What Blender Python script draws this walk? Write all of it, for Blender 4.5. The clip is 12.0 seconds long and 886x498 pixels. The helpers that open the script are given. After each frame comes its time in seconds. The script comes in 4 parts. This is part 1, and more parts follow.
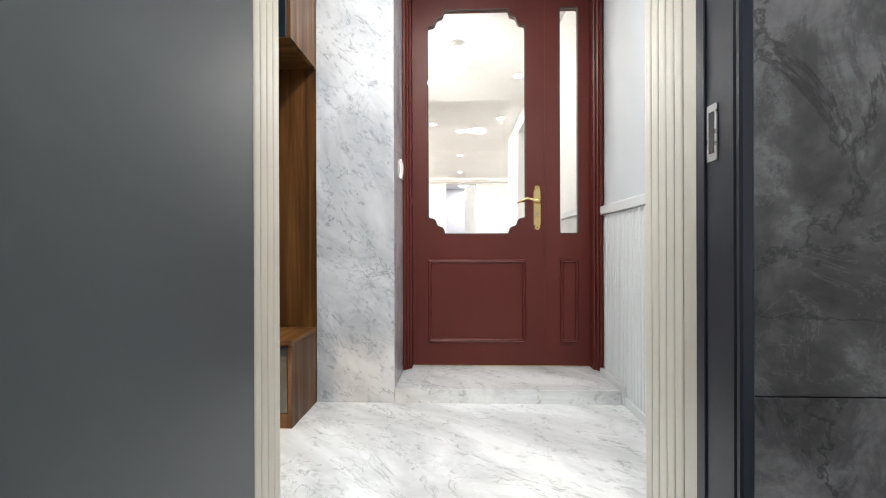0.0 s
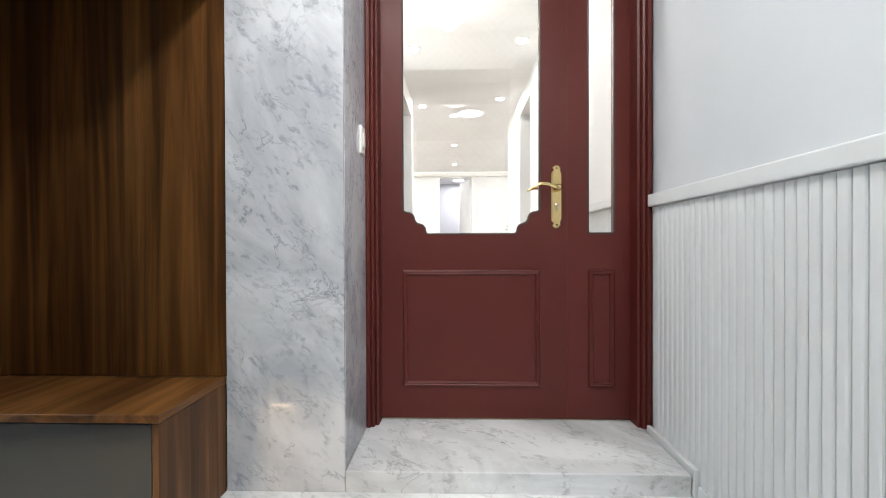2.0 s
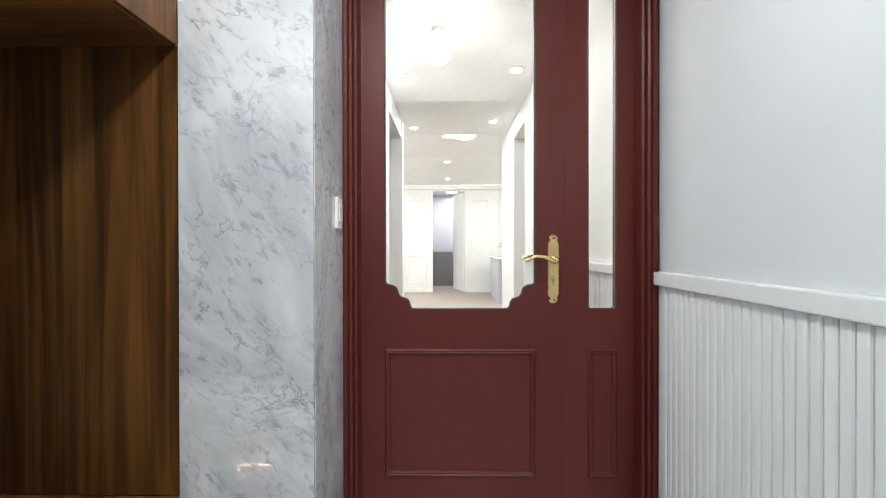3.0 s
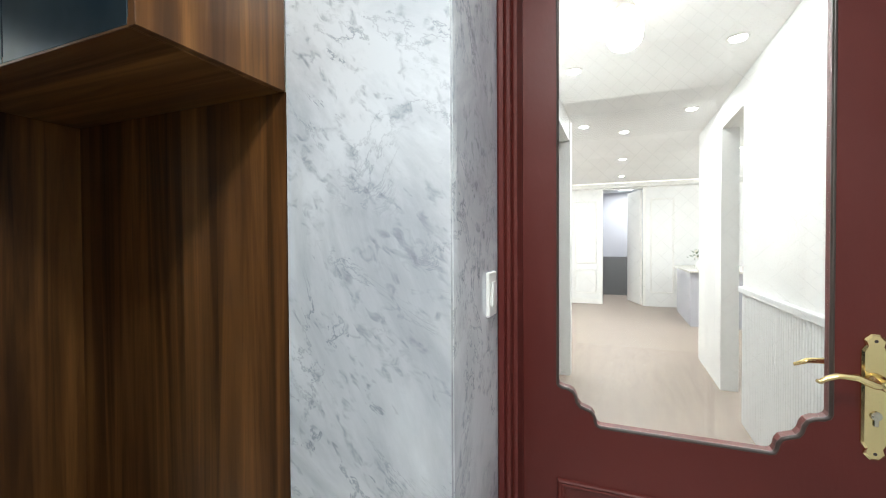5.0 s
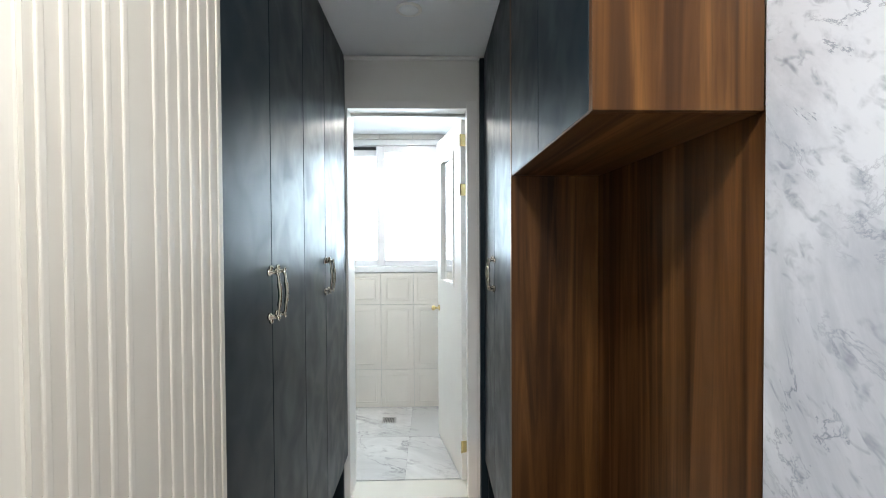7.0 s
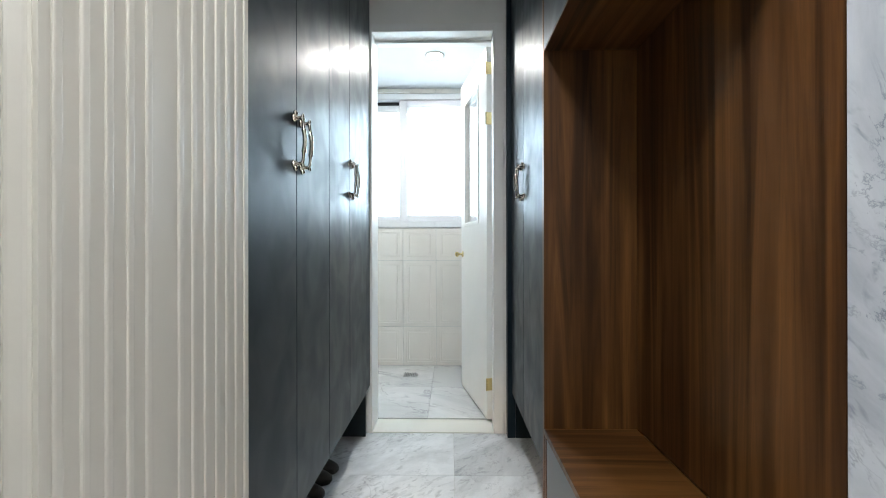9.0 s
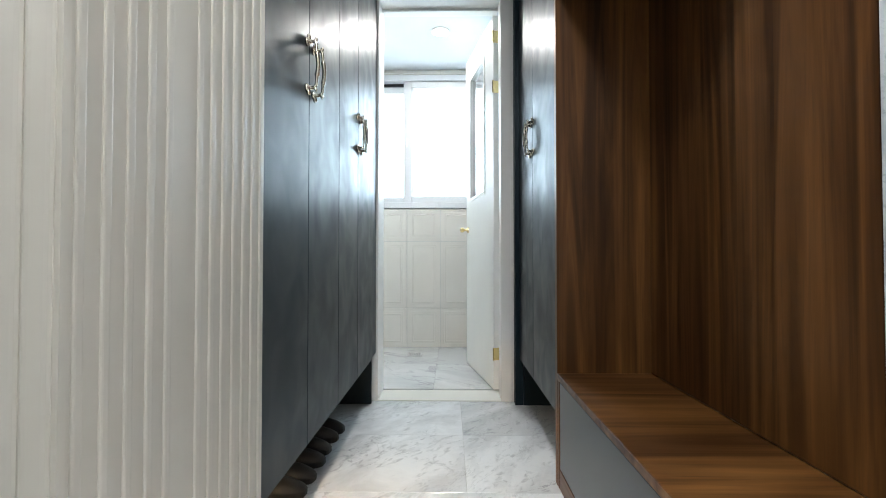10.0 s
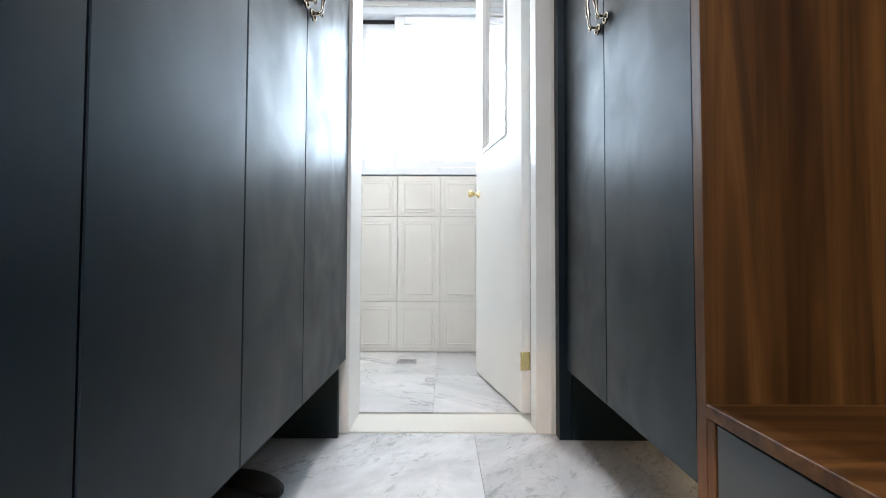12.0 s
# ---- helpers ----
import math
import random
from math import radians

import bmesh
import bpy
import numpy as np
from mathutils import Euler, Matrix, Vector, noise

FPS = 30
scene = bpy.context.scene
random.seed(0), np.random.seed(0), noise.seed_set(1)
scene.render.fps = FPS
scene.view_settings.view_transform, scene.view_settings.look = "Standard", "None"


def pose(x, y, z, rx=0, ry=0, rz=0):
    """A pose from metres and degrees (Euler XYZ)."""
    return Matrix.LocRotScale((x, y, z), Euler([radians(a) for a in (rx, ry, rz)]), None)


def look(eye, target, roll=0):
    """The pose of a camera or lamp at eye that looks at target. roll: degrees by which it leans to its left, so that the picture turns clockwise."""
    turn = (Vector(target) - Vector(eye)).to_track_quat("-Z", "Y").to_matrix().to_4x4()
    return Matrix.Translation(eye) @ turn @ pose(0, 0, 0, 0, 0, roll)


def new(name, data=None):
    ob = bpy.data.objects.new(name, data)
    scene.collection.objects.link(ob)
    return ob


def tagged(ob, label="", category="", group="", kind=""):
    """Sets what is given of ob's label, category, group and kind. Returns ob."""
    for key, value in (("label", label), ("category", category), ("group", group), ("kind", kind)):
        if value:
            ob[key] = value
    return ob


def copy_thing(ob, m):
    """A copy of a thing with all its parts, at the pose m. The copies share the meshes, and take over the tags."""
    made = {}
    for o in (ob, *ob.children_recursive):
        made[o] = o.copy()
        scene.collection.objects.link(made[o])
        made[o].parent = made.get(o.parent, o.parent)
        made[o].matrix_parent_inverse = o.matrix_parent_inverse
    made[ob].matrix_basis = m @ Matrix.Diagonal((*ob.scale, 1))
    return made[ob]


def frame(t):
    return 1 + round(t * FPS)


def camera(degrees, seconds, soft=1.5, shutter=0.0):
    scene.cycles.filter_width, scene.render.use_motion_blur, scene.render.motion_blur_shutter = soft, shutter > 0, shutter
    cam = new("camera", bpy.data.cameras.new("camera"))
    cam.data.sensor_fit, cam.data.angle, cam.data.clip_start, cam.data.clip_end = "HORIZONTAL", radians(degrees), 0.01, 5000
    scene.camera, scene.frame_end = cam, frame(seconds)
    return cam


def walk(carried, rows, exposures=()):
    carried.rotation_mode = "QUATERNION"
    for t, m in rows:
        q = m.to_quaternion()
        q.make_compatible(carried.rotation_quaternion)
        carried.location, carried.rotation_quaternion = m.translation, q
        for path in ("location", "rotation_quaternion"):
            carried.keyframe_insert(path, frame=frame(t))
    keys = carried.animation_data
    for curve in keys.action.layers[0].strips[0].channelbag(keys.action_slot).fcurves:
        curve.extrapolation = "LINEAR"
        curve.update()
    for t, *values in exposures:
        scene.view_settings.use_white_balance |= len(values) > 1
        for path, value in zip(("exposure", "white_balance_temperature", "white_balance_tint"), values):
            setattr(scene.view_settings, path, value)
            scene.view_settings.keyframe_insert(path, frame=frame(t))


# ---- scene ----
cam = camera(92.6, 12.0, 1.0)
PATH = [
    (0, (0.27, 0.09, 0.827), (0.195, 2.089, 0.825), -0.2),
    (0.5, (0.285, 0.312, 0.801), (0.218, 2.311, 0.8), -0.2),
    (1, (0.268, 0.534, 0.776), (0.213, 2.533, 0.787), -0.1),
    (1.5, (0.293, 0.716, 0.797), (0.223, 2.715, 0.792), -0.2),
    (2, (0.312, 0.878, 0.865), (0.254, 2.877, 0.851), -0.2),
    (2.5, (0.342, 0.983, 1.02), (0.315, 2.983, 1.015), -0.1),
    (4.5, (0.3, 1.366, 1.43), (0.016, 3.345, 1.387), -0.2),
    (5, (0.234, 1.553, 1.439), (-0.529, 3.401, 1.406), -0.3),
    (5.5, (0.202, 1.625, 1.47), (-1.089, 3.152, 1.416), -0.3),
    (6, (0.168, 1.708, 1.508), (-1.521, 2.777, 1.46), -0.3),
    (6.5, (0.206, 1.71, 1.534), (-1.732, 2.201, 1.496), -0.3),
    (7, (0.313, 1.696, 1.548), (-1.685, 1.754, 1.512), -0.3),
    (9, (0.247, 1.662, 1.067), (-1.752, 1.629, 1.069), -0.1),
    (9.5, (0.263, 1.643, 0.957), (-1.736, 1.611, 0.977), 0.0),
    (10, (0.227, 1.618, 0.827), (-1.773, 1.588, 0.864), 0.0),
    (10.5, (0.082, 1.589, 0.721), (-1.917, 1.562, 0.777), 0.1),
    (11, (-0.124, 1.561, 0.693), (-2.123, 1.539, 0.752), 0.2),
    (11.5, (-0.372, 1.568, 0.671), (-2.371, 1.554, 0.731), -0.1),
    (12, (-0.597, 1.564, 0.643), (-2.596, 1.56, 0.706), 0.2),
]
walk(cam, [(t, look(eye, target, roll)) for t, eye, target, roll in PATH],
     [(0.0, 0.35, 6950, 10), (0.5, 0.44, 6950, 10), (1.0, 0.36, 6900, 11), (2.0, 0.2, 6800, 10), (2.5, 0.12, 6750, 9), (4.5, 0.08, 6650, 6), (5.5, 0.1, 6500, 4), (6.0, -0.23, 6550, 5), (6.5, 0.03, 6650, 9), (7.0, 0.15, 6700, 11),
      (9.0, 0.1, 6500, 9), (9.5, 0.06, 6500, 9), (10.5, 0.14, 6500, 9), (11.0, 0.26, 6500, 10), (12.0, 0.43, 6600, 15)])

# ---- light ----
world = bpy.data.worlds.new("sky")
scene.world = world
world.use_nodes = True
wn = world.node_tree
sky = wn.nodes.new("ShaderNodeTexSky")
sky.sky_type, sky.sun_disc = "NISHITA", False
sky.sun_elevation, sky.sun_rotation = radians(42), radians(250)
wn.links.new(sky.outputs[0], wn.nodes["Background"].inputs[0])
wn.nodes["Background"].inputs[1].default_value = 0.12


def area_lamp(name, m, size_x, size_y, watts, colour, shape="RECTANGLE", spread=180):
    data = bpy.data.lights.new(name, "AREA")
    data.shape, data.size, data.size_y = shape, size_x, size_y
    data.energy, data.color, data.spread = watts, colour, radians(spread)
    ob = new(name, data)
    ob.matrix_world = m
    return ob


WARM, NEUTRAL, COOL = (1.0, 0.82, 0.62), (0.94, 0.975, 1.0), (0.6, 0.82, 1.0)
# daylight in the opening of the utility window
area_lamp("window_daylight", look((-3.79, 1.62, 1.84), (-1.2, 1.62, 1.2)), 1.4, 1.0, 28, COOL, spread=150)
# ceiling lamps: entry, utility room, hall; added out of view: living room, kitchen, far room, landing
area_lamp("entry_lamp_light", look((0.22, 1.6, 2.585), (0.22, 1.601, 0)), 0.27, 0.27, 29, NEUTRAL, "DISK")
area_lamp("utility_lamp_light", look((-2.95, 1.55, 2.515), (-2.95, 1.551, 0)), 0.14, 0.14, 12, (1.0, 0.97, 0.92), "DISK")
# Six hall downlights, then four added to brighten the living room beyond.
DOWNLIGHTS = ((-0.06, 4.73), (0.9, 4.6), (0.86, 6.05), (-0.1, 6.3), (0.3, 6.7), (0.3, 8.4), (0.3, 10.2), (-1.3, 7.9), (-1.3, 9.7), (1.7, 8.2))
for lamp_x, lamp_y in DOWNLIGHTS:
    area_lamp("hall_downlight_light", look((lamp_x, lamp_y, 2.645), (lamp_x, lamp_y + 0.001, 0)), 0.09, 0.09, 11, NEUTRAL, "DISK")
# Two unseen lamps, added beside the hall to brighten its ceiling.
for lamp_x, lamp_y, lamp_w in ((-2.3, 8.7, 145), (2.7, 8.6, 90)):
    bulb = bpy.data.lights.new("room_fill_light", "POINT")
    bulb.energy, bulb.shadow_soft_size, bulb.color = lamp_w, 0.15, NEUTRAL
    new("room_fill_light", bulb).location = (lamp_x, lamp_y, 2.2)
hall_bulb = bpy.data.lights.new("hall_lamp_light", "POINT")
hall_bulb.energy, hall_bulb.shadow_soft_size, hall_bulb.color = 36, 0.075, NEUTRAL
new("hall_lamp_light", hall_bulb).location = (0.264, 3.87, 2.49)
# Unseen lamp added to brighten the far room.
area_lamp("far_room_light", look((0.4, 12.4, 2.64), (0.4, 12.401, 0)), 0.3, 0.3, 45, NEUTRAL, "DISK")
# Unseen landing lamp, added to light the doorway and stone cladding.
area_lamp("landing_lamp_light", look((0.5, -0.5, 2.5), (0.5, -0.499, 0)), 0.3, 0.3, 40, NEUTRAL, "DISK")


# ---- materials ----
def material(name):
    m = bpy.data.materials.new(name)
    m.use_nodes = True
    nt = m.node_tree
    return m, nt, nt.nodes["Principled BSDF"]


def node(nt, kind, **values):
    n = nt.nodes.new(kind)
    for key, value in values.items():
        if key in n.inputs:
            n.inputs[key].default_value = value
    return n


def ramp(nt, source, *stops):
    r = nt.nodes.new("ShaderNodeValToRGB")
    while len(r.color_ramp.elements) < len(stops):
        r.color_ramp.elements.new(0.5)
    for e, (at, c) in zip(r.color_ramp.elements, stops):
        e.position = at
        e.color = (*c, 1) if isinstance(c, tuple) else (c, c, c, 1)
    nt.links.new(source, r.inputs[0])
    return r.outputs[0]


def mapped(nt, scale=(1, 1, 1), turn=(0, 0, 0), shift=False):
    tc = nt.nodes.new("ShaderNodeTexCoord")
    mp = nt.nodes.new("ShaderNodeMapping")
    mp.inputs["Scale"].default_value = scale
    mp.inputs["Rotation"].default_value = [radians(a) for a in turn]
    nt.links.new(tc.outputs["Object"], mp.inputs["Vector"])
    if shift:
        info = nt.nodes.new("ShaderNodeObjectInfo")
        mul = nt.nodes.new("ShaderNodeMath")
        mul.operation = "MULTIPLY"
        mul.inputs[1].default_value = 37.0
        nt.links.new(info.outputs["Random"], mul.inputs[0])
        comb = nt.nodes.new("ShaderNodeCombineXYZ")
        for i in range(3):
            nt.links.new(mul.outputs[0], comb.inputs[i])
        nt.links.new(comb.outputs[0], mp.inputs["Location"])
    return mp.outputs[0]


def noise_of(nt, vector, scale, detail=4.0, distortion=0.0, rough=0.5):
    n = node(nt, "ShaderNodeTexNoise", Scale=scale, Detail=detail, Distortion=distortion, Roughness=rough)
    nt.links.new(vector, n.inputs["Vector"])
    return n.outputs["Fac"]


def mixed(nt, fac, a, b, mode="MIX"):
    n = nt.nodes.new("ShaderNodeMix")
    n.data_type, n.blend_type = "RGBA", mode
    for socket, value in ((n.inputs[0], fac), (n.inputs[6], a), (n.inputs[7], b)):
        if isinstance(value, (int, float)):
            socket.default_value = value
        elif isinstance(value, tuple):
            socket.default_value = (*value, 1)
        else:
            nt.links.new(value, socket)
    return n.outputs[2]


def bumped(nt, bsdf, height, strength, distance=0.002):
    b = node(nt, "ShaderNodeBump", Strength=strength, Distance=distance)
    nt.links.new(height, b.inputs["Height"])
    nt.links.new(b.outputs[0], bsdf.inputs["Normal"])


def paint(name, colour, rough=0.4, blotch=0.06, bump=0.15, grain=90.0, metal=0.0, streak=None, shine=0.5):
    """Painted or plain surface with faint blotches, scuffs in the gloss and fine relief."""
    m, nt, b = material(name)
    v = mapped(nt, streak or (1, 1, 1), shift=True)
    big = noise_of(nt, v, 2.2, 5, 0.4)
    dark = tuple(c * (1 - 2.2 * blotch) for c in colour)
    light = tuple(min(1, c * (1 + blotch)) for c in colour)
    nt.links.new(ramp(nt, big, (0.3, dark), (0.7, light)), b.inputs["Base Color"])
    mid = noise_of(nt, v, 11, 6)
    nt.links.new(ramp(nt, mid, (0.25, rough * 0.88), (0.8, min(1, rough * 1.12))), b.inputs["Roughness"])
    fine = noise_of(nt, mapped(nt, streak or (1, 1, 1)), grain, 3)
    bumped(nt, b, fine, bump)
    b.inputs["Metallic"].default_value = metal
    b.inputs["Specular IOR Level"].default_value = shine
    return m


def marble(name, turn, base, vein, rough=0.12, amount=1.0, size=1.0):
    """Polished marble: soft grey clouds, broken diagonal veins of two sizes and clusters of dark flecks."""
    m, nt, b = material(name)
    v = mapped(nt, (1.0 / size, 1.0 / size, 1.0 / size), turn, shift=True)
    st = nt.nodes.new("ShaderNodeMapping")
    st.inputs["Scale"].default_value = (0.75, 1.45, 1.45)
    nt.links.new(v, st.inputs["Vector"])
    s = st.outputs[0]

    def times(x, y):
        n = nt.nodes.new("ShaderNodeMath")
        n.operation = "MULTIPLY"
        nt.links.new(x, n.inputs[0])
        if isinstance(y, float):
            n.inputs[1].default_value = y
        else:
            nt.links.new(y, n.inputs[1])
        return n.outputs[0]
    cloud = ramp(nt, noise_of(nt, s, 1.5, 9, 0.9, 0.64), (0.4, 0.0), (0.63, 1.0))
    puff = ramp(nt, noise_of(nt, s, 6.0, 7, 0.5, 0.62), (0.42, 0.0), (0.7, 1.0))
    band = ramp(nt, noise_of(nt, s, 2.0, 6, 1.1, 0.6), (0.455, 0.0), (0.5, 1.0), (0.55, 0.0))
    crack = ramp(nt, noise_of(nt, s, 3.2, 10, 0.8, 0.68), (0.487, 0.0), (0.5, 1.0), (0.513, 0.0))
    chip = ramp(nt, noise_of(nt, s, 30, 2, 0.7, 0.5), (0.5, 0.0), (0.66, 1.0))
    fleck = ramp(nt, noise_of(nt, s, 22, 2, 0.5), (0.68, 0.0), (0.78, 1.0))
    patch = ramp(nt, noise_of(nt, s, 3.2, 4, 0.4), (0.46, 0.0), (0.6, 1.0))
    grey = tuple(0.54 * x + 0.46 * y for x, y in zip(base, vein))
    colour = mixed(nt, times(cloud, 0.85 * amount), base, grey)
    colour = mixed(nt, times(times(puff, cloud), 0.5 * amount), colour, grey)
    colour = mixed(nt, times(times(band, chip), 0.4 * amount), colour, vein)
    colour = mixed(nt, times(times(crack, patch), 0.58 * amount), colour, vein)
    colour = mixed(nt, times(times(fleck, patch), 0.5 * amount), colour, tuple(c * 0.8 for c in vein))
    nt.links.new(colour, b.inputs["Base Color"])
    b.inputs["Specular IOR Level"].default_value = 0.8
    nt.links.new(ramp(nt, noise_of(nt, v, 6, 5), (0.3, rough * 0.8), (0.8, rough * 1.3)), b.inputs["Roughness"])
    return m


def slate(name):
    """Dark grey honed stone: large torn patches, pale scuffs and a few cracks."""
    m, nt, b = material(name)
    v = mapped(nt, (1, 1, 1), (0, 35, 0), shift=True)
    torn = noise_of(nt, v, 3.0, 13, 0.6, 0.66)
    fine = noise_of(nt, v, 11, 8, 0.6, 0.72)
    c1 = ramp(nt, torn, (0.36, (0.018, 0.018, 0.02)), (0.44, (0.055, 0.055, 0.06)), (0.5, (0.085, 0.087, 0.094)), (0.53, (0.14, 0.14, 0.15)), (0.66, (0.22, 0.22, 0.23)))
    c2 = mixed(nt, ramp(nt, fine, (0.38, 0.7), (0.58, 0.0)), c1, (0.045, 0.046, 0.05))
    crack = ramp(nt, noise_of(nt, v, 1.6, 10, 1.4, 0.62), (0.488, 0.0), (0.5, 0.75), (0.512, 0.0))
    pale = ramp(nt, noise_of(nt, v, 4.2, 11, 1.6, 0.66), (0.494, 0.0), (0.5, 0.22), (0.506, 0.0))
    c3 = mixed(nt, pale, c2, (0.3, 0.3, 0.31))
    nt.links.new(mixed(nt, crack, c3, (0.012, 0.012, 0.014)), b.inputs["Base Color"])
    nt.links.new(ramp(nt, fine, (0.3, 0.28), (0.7, 0.45)), b.inputs["Roughness"])
    bumped(nt, b, fine, 0.08)
    return m


def wood(name, axis, tone=1.0, band=0.13):
    """Walnut laminate whose grain runs along one axis: plank bands, streaks, pores and a few dark knots."""
    m, nt, b = material(name)
    scale = [13.0, 13.0, 13.0]
    scale["xyz".index(axis)] = 0.9
    v = mapped(nt, tuple(scale))
    tc = nt.nodes.new("ShaderNodeTexCoord")
    sep = nt.nodes.new("ShaderNodeSeparateXYZ")
    nt.links.new(tc.outputs["Object"], sep.inputs[0])
    across = [i for i in range(3) if "xyz"[i] != axis]
    add = nt.nodes.new("ShaderNodeMath")
    add.operation = "ADD"
    for k, i in enumerate(across):
        nt.links.new(sep.outputs[i], add.inputs[k])
    div = nt.nodes.new("ShaderNodeMath")
    div.operation = "DIVIDE"
    nt.links.new(add.outputs[0], div.inputs[0])
    div.inputs[1].default_value = band
    flo = nt.nodes.new("ShaderNodeMath")
    flo.operation = "FLOOR"
    nt.links.new(div.outputs[0], flo.inputs[0])
    white = nt.nodes.new("ShaderNodeTexWhiteNoise")
    white.noise_dimensions = "1D"
    nt.links.new(flo.outputs[0], white.inputs["W"])
    streak = noise_of(nt, mapped(nt, tuple(c * 1.1 if c > 1 else 0.55 for c in scale)), 1.0, 6, 1.2, 0.56)
    wide = noise_of(nt, mapped(nt, tuple(c * 0.5 if c > 1 else 0.45 for c in scale)), 1.0, 5, 1.6)
    lines = noise_of(nt, mapped(nt, tuple(c * 1.9 if c > 1 else 0.2 for c in scale)), 1.0, 2, 0.3)
    c1 = ramp(nt, streak, (0.34, (0.03 * tone, 0.0099 * tone, 0.0022 * tone)), (0.46, (0.095 * tone, 0.0369 * tone, 0.0086 * tone)), (0.56, (0.175 * tone, 0.072 * tone, 0.0187 * tone)), (0.72, (0.31 * tone, 0.1368 * tone, 0.0396 * tone)))
    c2 = mixed(nt, ramp(nt, wide, (0.42, 0.0), (0.62, 0.6)), c1, (0.052 * tone, 0.018 * tone, 0.0043 * tone))
    c2 = mixed(nt, ramp(nt, lines, (0.6, 0.0), (0.7, 0.22)), c2, (0.34 * tone, 0.153 * tone, 0.0461 * tone))
    c3 = mixed(nt, ramp(nt, white.outputs[0], (0.35, 0.0), (1.0, 0.16)), c2, (0.3 * tone, 0.1305 * tone, 0.0374 * tone))
    pores = noise_of(nt, mapped(nt, tuple(c * 9 if c > 1 else 6 for c in scale)), 1.0, 3)
    c4 = mixed(nt, ramp(nt, pores, (0.3, 0.28), (0.45, 0.0)), c3, (0.05 * tone, 0.0189 * tone, 0.0065 * tone))
    knot = noise_of(nt, mapped(nt, tuple(c * 0.9 if c > 1 else 4.5 for c in scale)), 1.0, 2, 0.4)
    c4 = mixed(nt, ramp(nt, knot, (0.76, 0.0), (0.81, 0.8)), c4, (0.02 * tone, 0.008 * tone, 0.003 * tone))
    nt.links.new(c4, b.inputs["Base Color"])
    nt.links.new(ramp(nt, streak, (0.3, 0.5), (0.7, 0.36)), b.inputs["Roughness"])
    b.inputs["Specular IOR Level"].default_value = 0.28
    bumped(nt, b, pores, 0.1, 0.001)
    return m


def metal(name, colour, rough):
    m, nt, b = material(name)
    b.inputs["Base Color"].default_value = (*colour, 1)
    b.inputs["Metallic"].default_value = 1.0
    v = mapped(nt)
    nt.links.new(ramp(nt, noise_of(nt, v, 60, 4), (0.3, rough * 0.7), (0.8, rough * 1.6)), b.inputs["Roughness"])
    return m


def sheet(name, colour, rough):
    """Smooth coated sheet steel with a barely visible cloudiness."""
    m, nt, b = material(name)
    v = mapped(nt)
    nt.links.new(ramp(nt, noise_of(nt, v, 0.9, 2), (0.2, tuple(c * 0.9 for c in colour)), (0.8, tuple(c * 1.08 for c in colour))), b.inputs["Base Color"])
    b.inputs["Roughness"].default_value = rough
    return m


def lacquer(name, colour, rough):
    """Satin lacquer laid on by roller: soft uneven relief, cloudy gloss tinted blue like daylight."""
    m, nt, b = material(name)
    v = mapped(nt, (1, 1, 0.8), shift=True)
    nt.links.new(ramp(nt, noise_of(nt, v, 2.0, 4, 0.5), (0.3, tuple(c * 0.75 for c in colour)), (0.7, tuple(c * 1.15 for c in colour))), b.inputs["Base Color"])
    wave = noise_of(nt, v, 8.0, 2, 0.5, 0.45)
    nt.links.new(ramp(nt, wave, (0.3, rough * 0.82), (0.7, rough * 1.2)), b.inputs["Roughness"])
    b.inputs["Specular IOR Level"].default_value = 0.33
    # The blue of reflected daylight is put into the gloss colour.
    b.inputs["Specular Tint"].default_value = (0.74, 0.91, 1.0, 1)
    bumped(nt, b, wave, 0.16, 0.004)
    return m


def glow(name, colour, strength):
    m, nt, b = material(name)
    b.inputs["Base Color"].default_value = (*colour, 1)
    b.inputs["Emission Color"].default_value = (*colour, 1)
    b.inputs["Emission Strength"].default_value = strength
    return m


